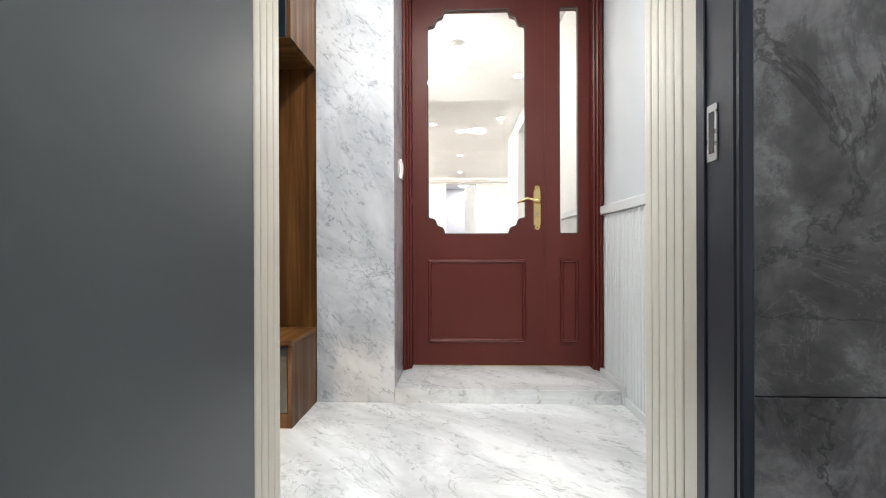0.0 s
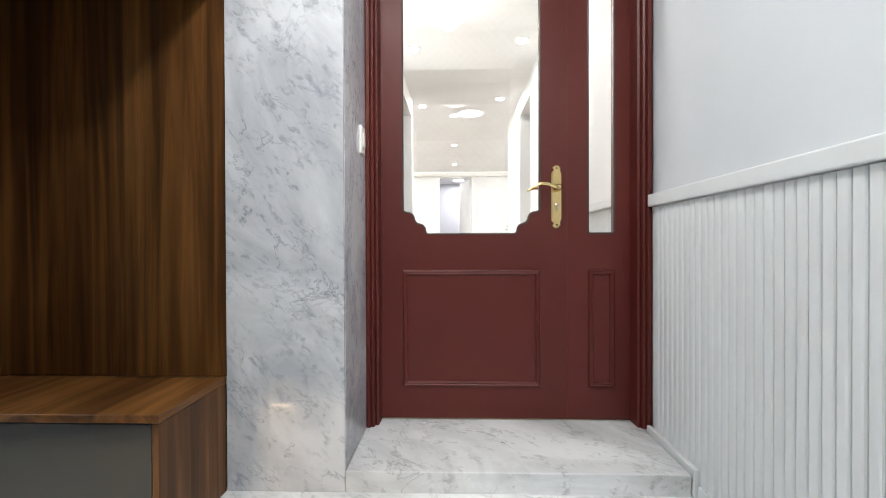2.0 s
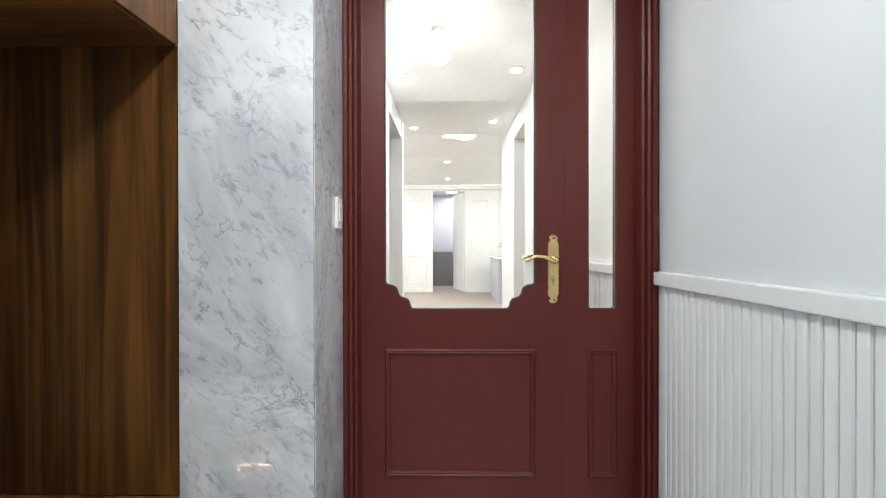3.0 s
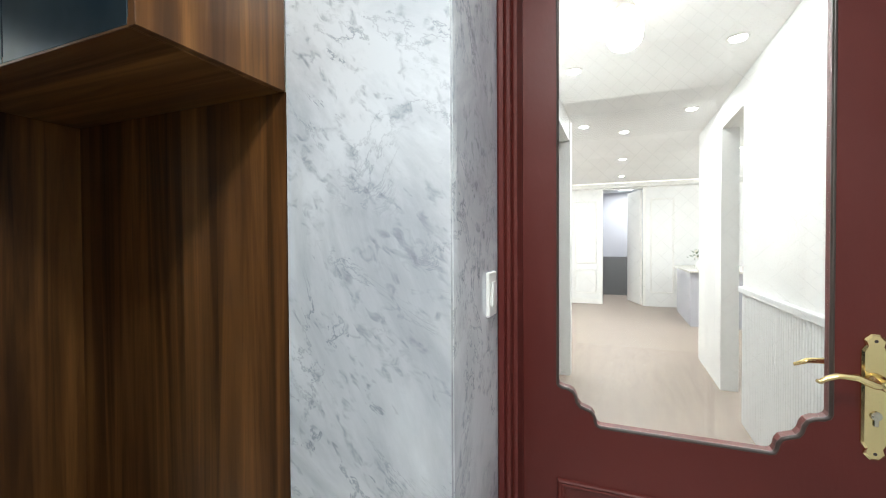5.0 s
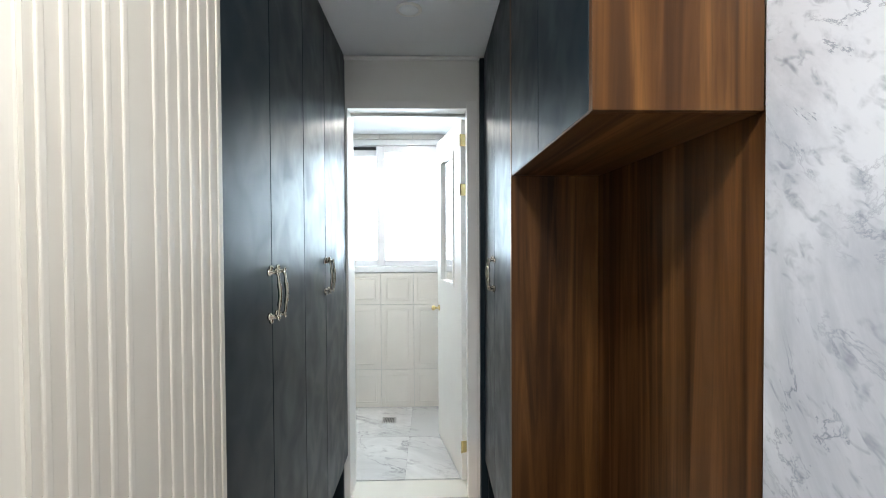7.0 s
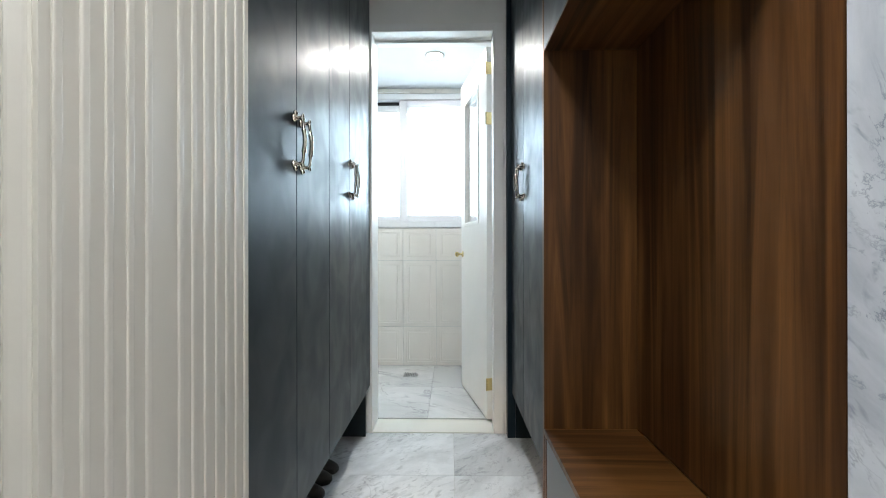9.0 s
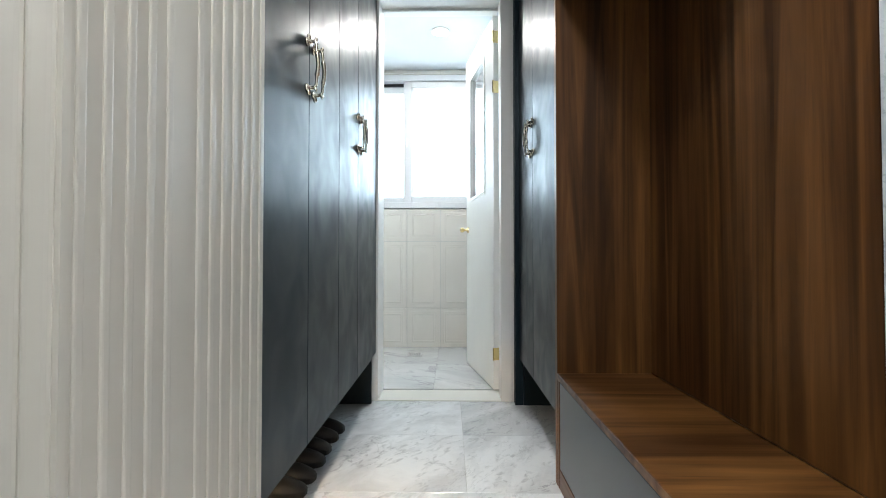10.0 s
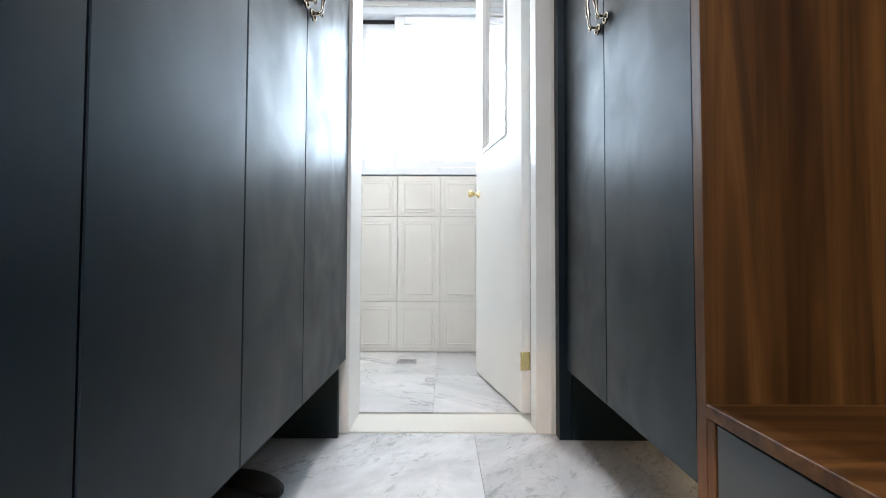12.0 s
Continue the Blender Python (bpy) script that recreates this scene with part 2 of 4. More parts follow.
def glass(name, tint=(1, 1, 1), rough=0.0, wire=0.0):
    """Clear pane; with wire, a fine white diamond mesh etched into it."""
    m, nt, b = material(name)
    b.inputs["Base Color"].default_value = (*tint, 1)
    b.inputs["Transmission Weight"].default_value = 1.0
    b.inputs["Roughness"].default_value = rough
    b.inputs["IOR"].default_value = 1.45
    if wire:
        tc = nt.nodes.new("ShaderNodeTexCoord")
        sep = nt.nodes.new("ShaderNodeSeparateXYZ")
        nt.links.new(tc.outputs["Object"], sep.inputs[0])
        lines = []
        for sign in (1.0, -1.0):
            ma = nt.nodes.new("ShaderNodeMath")
            ma.operation = "MULTIPLY_ADD"
            ma.inputs[1].default_value = sign
            nt.links.new(sep.outputs[0], ma.inputs[0])
            nt.links.new(sep.outputs[2], ma.inputs[2])
            pp = nt.nodes.new("ShaderNodeMath")
            pp.operation = "PINGPONG"
            pp.inputs[1].default_value = wire / 2
            nt.links.new(ma.outputs[0], pp.inputs[0])
            lt = nt.nodes.new("ShaderNodeMath")
            lt.operation = "LESS_THAN"
            lt.inputs[1].default_value = 0.001
            nt.links.new(pp.outputs[0], lt.inputs[0])
            lines.append(lt.outputs[0])
        mx = nt.nodes.new("ShaderNodeMath")
        mx.operation = "MAXIMUM"
        for k in range(2):
            nt.links.new(lines[k], mx.inputs[k])
        white = node(nt, "ShaderNodeBsdfTranslucent")
        white.inputs[0].default_value = (0.97, 0.97, 0.97, 1)
        see = nt.nodes.new("ShaderNodeMath")
        see.operation = "MULTIPLY"
        see.inputs[1].default_value = 0.03
        nt.links.new(mx.outputs[0], see.inputs[0])
        mix = nt.nodes.new("ShaderNodeMixShader")
        nt.links.new(see.outputs[0], mix.inputs[0])
        nt.links.new(b.outputs[0], mix.inputs[1])
        nt.links.new(white.outputs[0], mix.inputs[2])
        nt.links.new(mix.outputs[0], nt.nodes["Material Output"].inputs[0])
    return m


M_WALL = paint("white_wall_paint", (0.78, 0.78, 0.77), 0.6, 0.02, 0.12)
M_WALLPAPER = paint("grey_white_wallpaper", (0.76, 0.75, 0.71), 0.7, 0.03, 0.2, 160)
M_EAST = paint("bluish_white_wall_paint", (0.6, 0.62, 0.645), 0.6, 0.02, 0.12)
M_CEIL = paint("ceiling_white", (0.72, 0.74, 0.76), 0.8, 0.02, 0.1)
M_RIB = paint("white_panel_paint", (0.66, 0.675, 0.68), 0.4, 0.02, 0.05)
M_CREAM = paint("cream_panel_paint", (0.57, 0.535, 0.468), 0.42, 0.03, 0.06)
M_FRAME = paint("white_frame_paint", (0.81, 0.8, 0.77), 0.38, 0.02, 0.06)
M_NAVY = lacquer("navy_cabinet_lacquer", (0.0035, 0.0085, 0.0135), 0.4)
M_DRAWER = sheet("charcoal_drawer_lacquer", (0.02, 0.026, 0.032), 0.3)
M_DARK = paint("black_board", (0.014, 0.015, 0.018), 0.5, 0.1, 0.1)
M_RED = paint("burgundy_door_paint", (0.1, 0.0155, 0.012), 0.46, 0.07, 0.2, 120, streak=(1, 1, 0.35), shine=0.35)
M_STEEL = sheet("grey_steel_door", (0.064, 0.073, 0.083), 0.38)
M_STEEL_NAVY = paint("navy_steel_frame", (0.016, 0.02, 0.032), 0.35, 0.08, 0.05, 200)
M_FLOORM = marble("white_floor_marble", (0, 0, 40), (0.8, 0.81, 0.82), (0.2, 0.21, 0.225), 0.035, 1.15)
M_WALLM = marble("white_wall_marble", (0, -42, 0), (0.605, 0.625, 0.66), (0.12, 0.14, 0.185), 0.02, 1.2)
M_UTILM = marble("veined_floor_tile", (0, 0, 120), (0.74, 0.74, 0.73), (0.28, 0.28, 0.29), 0.2, 1.75, 2.4)
M_STONE = slate("dark_grey_stone")
M_TILE = paint("glazed_grey_tile", (0.72, 0.685, 0.635), 0.25, 0.03, 0.05, 40)
M_GROUT = paint("pale_grout", (0.58, 0.58, 0.56), 0.85, 0.05, 0.3, 200)
M_WOOD_Z = wood("walnut_upright", "z", 0.67, 0.085)
M_WOOD_Y = wood("walnut_bench", "y", 0.85)
M_WOOD_X = wood("walnut_crosswise", "x", 0.74, 0.085)
M_LAMINATE = paint("brown_laminate_floor", (0.32, 0.26, 0.215), 0.45, 0.05, 0.1, 60, streak=(6, 0.8, 1))
M_BRASS = metal("polished_brass", (0.83, 0.66, 0.33), 0.16)
M_NICKEL = metal("antique_nickel", (0.62, 0.56, 0.46), 0.18)
M_CHROME = metal("brushed_steel", (0.6, 0.6, 0.6), 0.3)
M_BEAD = paint("dark_bronze_bead", (0.05, 0.035, 0.03), 0.35, 0.1, 0.05)
M_PLASTIC = paint("white_plastic", (0.8, 0.79, 0.76), 0.3, 0.01, 0.03)
M_RUBBER = paint("black_rubber", (0.012, 0.012, 0.012), 0.55, 0.1, 0.4, 160)
M_UPVC = paint("white_window_frame", (0.7, 0.71, 0.73), 0.3, 0.01, 0.03)
M_STONE_SILL = paint("cream_threshold_stone", (0.74, 0.72, 0.66), 0.25, 0.03, 0.05)
M_GREYTILE = paint("slate_grey_tile", (0.12, 0.12, 0.125), 0.4, 0.1, 0.1)
M_LILAC = paint("pale_grey_cabinet", (0.45, 0.45, 0.5), 0.4, 0.03, 0.05)
M_LEAF = paint("plant_leaf", (0.06, 0.11, 0.04), 0.5, 0.2, 0.2)
M_PETAL = paint("cream_petal", (0.7, 0.66, 0.58), 0.6, 0.1, 0.1)
M_LAMP = glow("lamp_diffuser", (1.0, 0.97, 0.92), 12.0)
M_LAMP_OFF = paint("lamp_diffuser_unlit", (0.75, 0.78, 0.8), 0.35, 0.01, 0.02)
M_STRIP = glow("warm_strip", (1.0, 0.72, 0.42), 330.0)
M_COVE = glow("cove_glow", (1.0, 0.95, 0.88), 12.0)
M_DAY = glow("bright_day", (0.93, 0.97, 1.0), 2.8)
M_BULB = glow("opal_bulb", (1.0, 0.97, 0.93), 48.0)
M_GLASS = glass("clear_glass")
M_WIRED = glass("wired_glass", wire=0.042)
M_FROST = glass("frosted_glass", (0.97, 1.0, 1.0), 0.35)


# ---- building helpers ----
ORIGIN = {}


def box(bm, x0, x1, y0, y1, z0, z1, bevel=0.0, segments=1):
    verts = [bm.verts.new((x, y, z)) for x in (x0, x1) for y in (y0, y1) for z in (z0, z1)]
    faces = [bm.faces.new([verts[i] for i in q]) for q in ((0, 1, 3, 2), (4, 6, 7, 5), (0, 4, 5, 1), (2, 3, 7, 6), (0, 2, 6, 4), (1, 5, 7, 3))]
    if bevel:
        edges = list({e for f in faces for e in f.edges})
        bmesh.ops.bevel(bm, geom=edges, offset=bevel, segments=segments, affect="EDGES", profile=0.5)
    return bm


def block(x0, x1, y0, y1, z0, z1, bevel=0.0, segments=1):
    return box(bmesh.new(), x0, x1, y0, y1, z0, z1, bevel, segments)


def mesh_of(name, bm, mat, at, smooth=False):
    bmesh.ops.recalc_face_normals(bm, faces=bm.faces)
    bmesh.ops.translate(bm, verts=bm.verts, vec=-Vector(at))
    me = bpy.data.meshes.new(name)
    bm.to_mesh(me)
    bm.free()
    me.materials.append(mat)
    if smooth:
        for p in me.polygons:
            p.use_smooth = True
    return me


def solid(name, bm, mat, label, category="", kind="structure", at=None, group="", smooth=False):
    """A top-level object of one mesh, drawn in world metres."""
    pts = [v.co for v in bm.verts]
    if at is None:
        at = ((min(p.x for p in pts) + max(p.x for p in pts)) / 2, (min(p.y for p in pts) + max(p.y for p in pts)) / 2, min(p.z for p in pts))
    ob = new(name, mesh_of(name, bm, mat, at, smooth))
    ob.location = at
    ORIGIN[ob] = Vector(at)
    return tagged(ob, label, category, group, kind)


def thing(name, at, label, category, group="", kind=""):
    """An Empty at the base of a thing that has parts."""
    ob = new(name)
    ob.empty_display_size = 0.05
    ob.location = at
    ORIGIN[ob] = Vector(at)
    return tagged(ob, label, category, group, kind)


def part(name, bm, mat, parent, label="", smooth=False):
    """One mesh under a thing or a part, drawn in world metres."""
    at = ORIGIN[parent]
    ob = new(name, mesh_of(name, bm, mat, at, smooth))
    ob.parent = parent
    ORIGIN[ob] = at
    return tagged(ob, label)


def sweep(bm, points, radii, seg=10, closed=False, squash=None):
    """A tube along points with a radius for each."""
    pts = [Vector(p) for p in points]
    n = len(pts)
    rings, up = [], None
    for i, p in enumerate(pts):
        a = pts[(i - 1) % n] if closed or i else pts[0]
        b = pts[(i + 1) % n] if closed or i < n - 1 else pts[-1]
        d = (b - a).normalized()
        if up is None:
            up = d.orthogonal().normalized()
        up = (up - d * up.dot(d)).normalized()
        side = d.cross(up)
        r = radii[i] if isinstance(radii, (list, tuple)) else radii
        rings.append([bm.verts.new(p + (up * math.cos(k) + side * math.sin(k)) * r) for k in (2 * math.pi * j / seg for j in range(seg))])
    last = n if closed else n - 1
    for i in range(last):
        a, b = rings[i], rings[(i + 1) % n]
        for j in range(seg):
            bm.faces.new((a[j], a[(j + 1) % seg], b[(j + 1) % seg], b[j]))
    if not closed:
        bm.faces.new(rings[0])
        bm.faces.new(rings[-1])
    return bm


def lathe(bm, centre, axis, profile, seg=20):
    """A turned shape: (distance along axis, radius) pairs."""
    c, d = Vector(centre), Vector(axis).normalized()
    u = d.orthogonal().normalized()
    w = d.cross(u)
    rings = [[bm.verts.new(c + d * h + (u * math.cos(k) + w * math.sin(k)) * max(r, 0.0004)) for k in (2 * math.pi * j / seg for j in range(seg))] for h, r in profile]
    for a, b in zip(rings, rings[1:]):
        for j in range(seg):
            bm.faces.new((a[j], a[(j + 1) % seg], b[(j + 1) % seg], b[j]))
    bm.faces.new(rings[0])
    bm.faces.new(rings[-1])
    return bm


def frame_strip(bm, x0, x1, z0, z1, y, width, proud):
    """A rectangular moulding with a rounded section, on a wall that faces -y."""
    section = [(0, 0), (0.12, -0.75), (0.3, -1.0), (0.5, -0.7), (0.7, -0.85), (0.88, -0.6), (1.0, 0)]
    loops = []
    for s, h in section:
        o = s * width
        loops.append([bm.verts.new((x, y + h * proud, z)) for x, z in ((x0 + o, z0 + o), (x1 - o, z0 + o), (x1 - o, z1 - o), (x0 + o, z1 - o))])
    for a, b in zip(loops, loops[1:]):
        for j in range(4):
            bm.faces.new((a[j], a[(j + 1) % 4], b[(j + 1) % 4], b[j]))
    return bm


def plate_with_hole(bm, x0, x1, z0, z1, y0, y1, hole):
    """A board between y0 and y1 with a hole whose outline is given as (x, z)."""
    outer = [bm.verts.new((x, y0, z)) for x, z in ((x0, z0), (x1, z0), (x1, z1), (x0, z1))]
    inner = [bm.verts.new((x, y0, z)) for x, z in hole]
    edges = [bm.edges.new((a[i], a[(i + 1) % len(a)])) for a in (outer, inner) for i in range(len(a))]
    made = bmesh.ops.triangle_fill(bm, use_beauty=True, edges=edges)
    faces = [g for g in made["geom"] if isinstance(g, bmesh.types.BMFace)]
    out = bmesh.ops.extrude_face_region(bm, geom=faces)
    bmesh.ops.translate(bm, verts=[g for g in out["geom"] if isinstance(g, bmesh.types.BMVert)], vec=(0, y1 - y0, 0))
    return bm


# ---- plan ----
CEIL = 2.64
FLOOR_IN = 0.075           # step and hall floor
Y_S, Y_N = 1.20, 2.01      # fronts of the cabinets
Y_M = 2.35                 # marble wall and niche back
X_E = 1.15                 # east wall
X_W = -2.22                # wall with the utility door
Y_LEAF = 2.80              # face of the red door
X_U = -3.60                # far wall of the utility room
DRAIN_X, DRAIN_Y = -3.31, 1.33

# floors
floor = solid("floor", block(-2.22, 1.3, 0.86, 2.9, -0.16, -0.012), M_GROUT, "white polished marble tiled entry floor", "floor")
floor_utility = solid("floor_utility", block(-3.75, -2.39, 0.3, 2.75, -0.16, 0.0045), M_GROUT, "white tiled utility room floor with grey veins", "floor")
floor_hall = solid("floor_hall", block(-4.2, 3.6, 2.86, 11.35, -0.16, FLOOR_IN), M_LAMINATE, "brown laminate hall floor", "floor")
solid("floor_landing", block(-1.6, 2.2, -2.2, 0.86, -0.16, -0.005), M_STONE, "dark grey stone landing floor", "floor")
solid("floor_far_room", block(-0.9, 1.6, 11.35, 13.2, -0.16, FLOOR_IN - 0.004), M_LAMINATE, "brown laminate floor of the far room", "floor")
solid("threshold", block(-2.40, -2.212, 1.16, 2.0, -0.012, 0.005, 0.002), M_STONE_SILL, "cream stone threshold under the utility door", "threshold")
solid("door_step", block(-0.078, 1.122, Y_M, 2.88, -0.011, FLOOR_IN, 0.004, 2), M_FLOORM, "white marble step below the red door", "step")

# ceilings
solid("ceiling", block(-2.4, 1.3, 1.0, 2.9, CEIL, CEIL + 0.12), M_CEIL, "pale grey-white plastered entry ceiling", "ceiling")
solid("ceiling_utility", block(-3.75, -2.4, 0.3, 2.75, 2.535, 2.66), M_CEIL, "white utility room ceiling", "ceiling")
solid("ceiling_hall", block(-4.2, 3.6, 2.9, 11.35, 2.66, 2.78), M_WALL, "white hall ceiling", "ceiling")
solid("ceiling_landing", block(-1.6, 2.2, -2.2, 0.744, 2.6, 2.72), M_CEIL, "white landing ceiling", "ceiling")
solid("ceiling_far_room", block(-0.9, 1.6, 11.45, 13.2, 2.66, 2.78), M_CEIL, "white ceiling of the far room", "ceiling")

# entrance wall with the door reveal
# the cabinets stand in a recess of the same wall
wall = bmesh.new()
box(wall, -0.704, -0.222, 0.95, 1.186, -0.1, CEIL + 0.1)
box(wall, -2.4, -0.705, 0.75, 0.84, -0.1, CEIL + 0.1)
box(wall, -0.704, -0.68, 0.842, 0.9495, 0.0, CEIL + 0.1)
solid("wall_entrance_west", wall, M_WALLPAPER, "plastered entrance wall behind the cream ribbed panel", "wall")
solid("wall_entrance_east", block(0.812, 1.4, 0.95, 1.311, -0.1, CEIL + 0.1), M_WALLPAPER, "plastered entrance wall beside the doorway", "wall")
solid("wall_entrance_head", block(-0.215, 0.805, 0.95, 1.24, 2.33, CEIL + 0.1), M_WALLPAPER, "plastered wall above the entrance door", "wall")
solid("wall_landing_east", block(0.86, 2.2, 0.88, 0.945, -0.1, 2.65), M_GROUT, "landing wall behind dark stone cladding", "wall")
wall = bmesh.new()
box(wall, -1.6, -0.29, 0.69, 0.745, -0.1, 2.65)
box(wall, -0.289, -0.237, 0.69, 0.945, -0.1, 2.65)
solid("wall_landing_west", wall, M_STONE, "dark grey stone landing wall", "wall")
solid("wall_landing_head", block(-0.235, 0.855, 0.87, 0.945, 2.2, 2.65), M_STONE, "dark stone above the entrance door", "wall")
solid("wall_landing_back", block(-1.6, 2.2, -2.3, -2.2, -0.1, 2.7), M_WALL, "white landing wall", "wall")
solid("wall_landing_side_1", block(-1.7, -1.601, -2.3, 0.745, -0.1, 2.7), M_WALL, "white landing side wall", "wall")
solid("wall_landing_side_2", block(2.2, 2.3, -2.3, 0.95, -0.1, 2.7), M_WALL, "white landing side wall", "wall")

# east wall and the walls round the red door
solid("wall_east", block(X_E + 0.012, X_E + 0.16, 1.312, 2.9, -0.1, CEIL + 0.1), M_EAST, "white painted entry wall above ribbed wainscot", "wall")
solid("wall_above_red_door", block(-0.2, 1.16, 2.72, 2.89, 2.52, CEIL + 0.1), M_WALL, "white wall above the red door", "wall")
solid("wall_niche_back", block(-2.4, -0.52, Y_M + 0.03, 2.6, -0.1, CEIL + 0.1), M_WALLPAPER, "wall behind the cabinets", "wall")
marble_wall = solid("wall_marble", block(-0.5, -0.09, Y_M + 0.012, 2.89, -0.1, CEIL + 0.1), M_GROUT, "wall pier clad in white grey-veined marble", "wall")
part("cladding_front", block(-0.499, -0.0785, Y_M, Y_M + 0.012, 0.0, CEIL, 0.0015), M_WALLM, marble_wall, "polished white marble slab")
part("cladding_side", block(-0.0895, -0.0775, Y_M + 0.0125, 2.72, FLOOR_IN + 0.001, CEIL, 0.0015), M_WALLM, marble_wall, "polished marble return")

# wall with the utility door
wall = bmesh.new()
box(wall, X_W - 0.17, X_W, 0.3, 1.164, -0.1, CEIL + 0.1)
box(wall, X_W - 0.17, X_W, 1.973, 2.75, -0.1, CEIL + 0.1)
box(wall, X_W - 0.17, X_W, 1.166, 1.972, 2.3815, CEIL + 0.1)
solid("wall_west", wall, M_WALLPAPER, "grey-white papered wall round the utility door", "wall")
solid("trim", block(X_W + 0.001, X_W + 0.03, 1.19, 2.02, CEIL - 0.024, CEIL - 0.002, 0.008, 2), M_FRAME, "white ceiling moulding above the utility door", "moulding")

# utility room walls
wall = bmesh.new()
box(wall, X_U - 0.2, X_U - 0.012, 0.3, 2.75, -0.1, 1.262)
box(wall, X_U - 0.2, X_U - 0.012, 0.3, 2.75, 2.487, 2.66)
box(wall, X_U - 0.2, X_U - 0.012, 0.3, 0.86, 1.262, 2.487)
box(wall, X_U - 0.2, X_U - 0.012, 2.42, 2.75, 1.262, 2.487)
wall_utility = solid("wall_utility_west", wall, M_GROUT, "grout bed behind the embossed grey wall tiles", "wall")
solid("wall_utility_south", block(X_U - 0.2, X_W - 0.17, 0.2, 0.3, -0.1, 2.66), M_TILE, "pale grey tiled side wall", "wall")
solid("wall_utility_north", block(X_U - 0.2, X_W - 0.17, 2.75, 2.85, -0.1, 2.66), M_TILE, "pale grey tiled side wall", "wall")

# hall and living room shell
wall = bmesh.new()
box(wall, 1.1, 1.24, 2.9, 5.33, -0.1, 2.7)
box(wall, 1.1, 1.24, 5.33, 6.07, 2.45, 2.7)
box(wall, 1.1, 1.24, 6.07, 7.2, -0.1, 2.7)
solid("wall_hall_east", wall, M_WALL, "white hall wall with a door opening", "wall")
wall = bmesh.new()
box(wall, -0.36, -0.22, 2.9, 5.0, -0.1, 2.7)
box(wall, -0.36, -0.22, 5.0, 6.0, 2.45, 2.7)
box(wall, -0.36, -0.21, 6.0, 6.14, -0.1, 2.7)
solid("wall_hall_west", wall, M_WALL, "white hall wall with a wide opening", "wall")
solid("wall_living_south", block(-4.2, -0.362, 6.0, 6.14, -0.1, 2.7), M_WALL, "white living room wall", "wall")
solid("wall_living_west", block(-4.3, -4.2, 2.9, 11.35, -0.1, 2.75), M_WALL, "white living room wall", "wall")
solid("wall_kitchen_east", block(3.6, 3.7, 2.9, 11.35, -0.1, 2.75), M_WALL, "white kitchen wall", "wall")
solid("wall_side_room", block(1.241, 3.6, 2.9, 3.0, -0.1, 2.75), M_WALL, "white wall of the side room", "wall")
solid("wall_side_room_west", block(-4.2, -0.36, 2.9, 3.0, -0.1, 2.75), M_WALL, "white wall of the side room", "wall")
wall = bmesh.new()
box(wall, -4.3, -0.09, 11.35, 11.47, -0.1, 2.78)
box(wall, 0.74, 3.7, 11.35, 11.47, -0.1, 2.78)
box(wall, -0.09, 0.74, 11.35, 11.47, 2.54, 2.78)
solid("wall_living_north", wall, M_WALL, "white panelled living room wall with a doorway", "wall")
for k, (a, b) in enumerate(((-1.15, -0.72), (-0.65, -0.19), (0.86, 1.3))):
    bm = frame_strip(bmesh.new(), a, b, 0.95 if k < 2 else 0.35, 2.32, 11.347, 0.03, 0.012)
    if k < 2:
        frame_strip(bm, a, b, 0.3, 0.82, 11.347, 0.03, 0.012)
    solid("wall_moulding", bm, M_FRAME, "white picture-frame moulding on the living room wall", "moulding", group="wall mouldings")
solid("baseboard", block(-4.1, -0.125, 11.33, 11.348, FLOOR_IN, FLOOR_IN + 0.1, 0.004), M_FRAME, "white skirting board", "baseboard")
crown = bmesh.new()
box(crown, -4.1, 3.5, 11.16, 11.347, 2.56, 2.6, 0.006)
box(crown, -4.1, 3.5, 11.16, 11.18, 2.6, 2.655)
solid("crown_trim", crown, M_FRAME, "white cove moulding under the living room ceiling", "moulding")
wall = bmesh.new()
box(wall, -0.9, 1.6, 13.2, 13.3, 1.045, 2.78)
box(wall, -1.0, -0.9, 11.47, 13.3, -0.1, 2.78)
box(wall, 1.6, 1.7, 11.47, 13.3, -0.1, 2.78)
solid("wall_far_room", wall, M_LILAC, "pale grey papered wall of the far room", "wall")
wall = bmesh.new()
box(wall, -0.9, 1.6, 13.16, 13.3, -0.1, 1.043)
solid("wall_far_dado", wall, M_GREYTILE, "dark grey dado in the far room", "wall")


# ---- ribbed panels ----
def slat_mesh(length, width=0.03, proud=0.008):
    """One upright slat with a rounded face, its base at the origin, facing +y."""
    bm = bmesh.new()
    w = width / 2
    prof = [(-w, 0.0), (-w, proud * 0.45), (-w * 0.82, proud * 0.85), (-w * 0.5, proud), (w * 0.5, proud), (w * 0.82, proud * 0.85), (w, proud * 0.45), (w, 0.0)]
    low = [bm.verts.new((x, y, 0)) for x, y in prof]
    high = [bm.verts.new((x, y, length)) for x, y in prof]
    n = len(prof)
    for i in range(n):
        bm.faces.new((low[i], low[(i + 1) % n], high[(i + 1) % n], high[i]))
    bm.faces.new(low)
    bm.faces.new(high)
    return bm


def ribbed(name, label, base, mat, starts, turn, length, width=0.03, proud=0.008):
    """A flat backing board with slats on it: base = its box; starts = (x, y, z) of each slat's foot."""
    board = solid(name, block(*base), mat, label, "wall panel")
    me = mesh_of("slat", slat_mesh(length, width, proud), mat, (0, 0, 0))
    for p in starts:
        ob = new("slat", me)
        ob.parent = board
        ob.matrix_basis = Matrix.Translation(Vector(p) - ORIGIN[board]) @ pose(0, 0, 0, 0, 0, turn)
    return board


PITCH = 0.0363
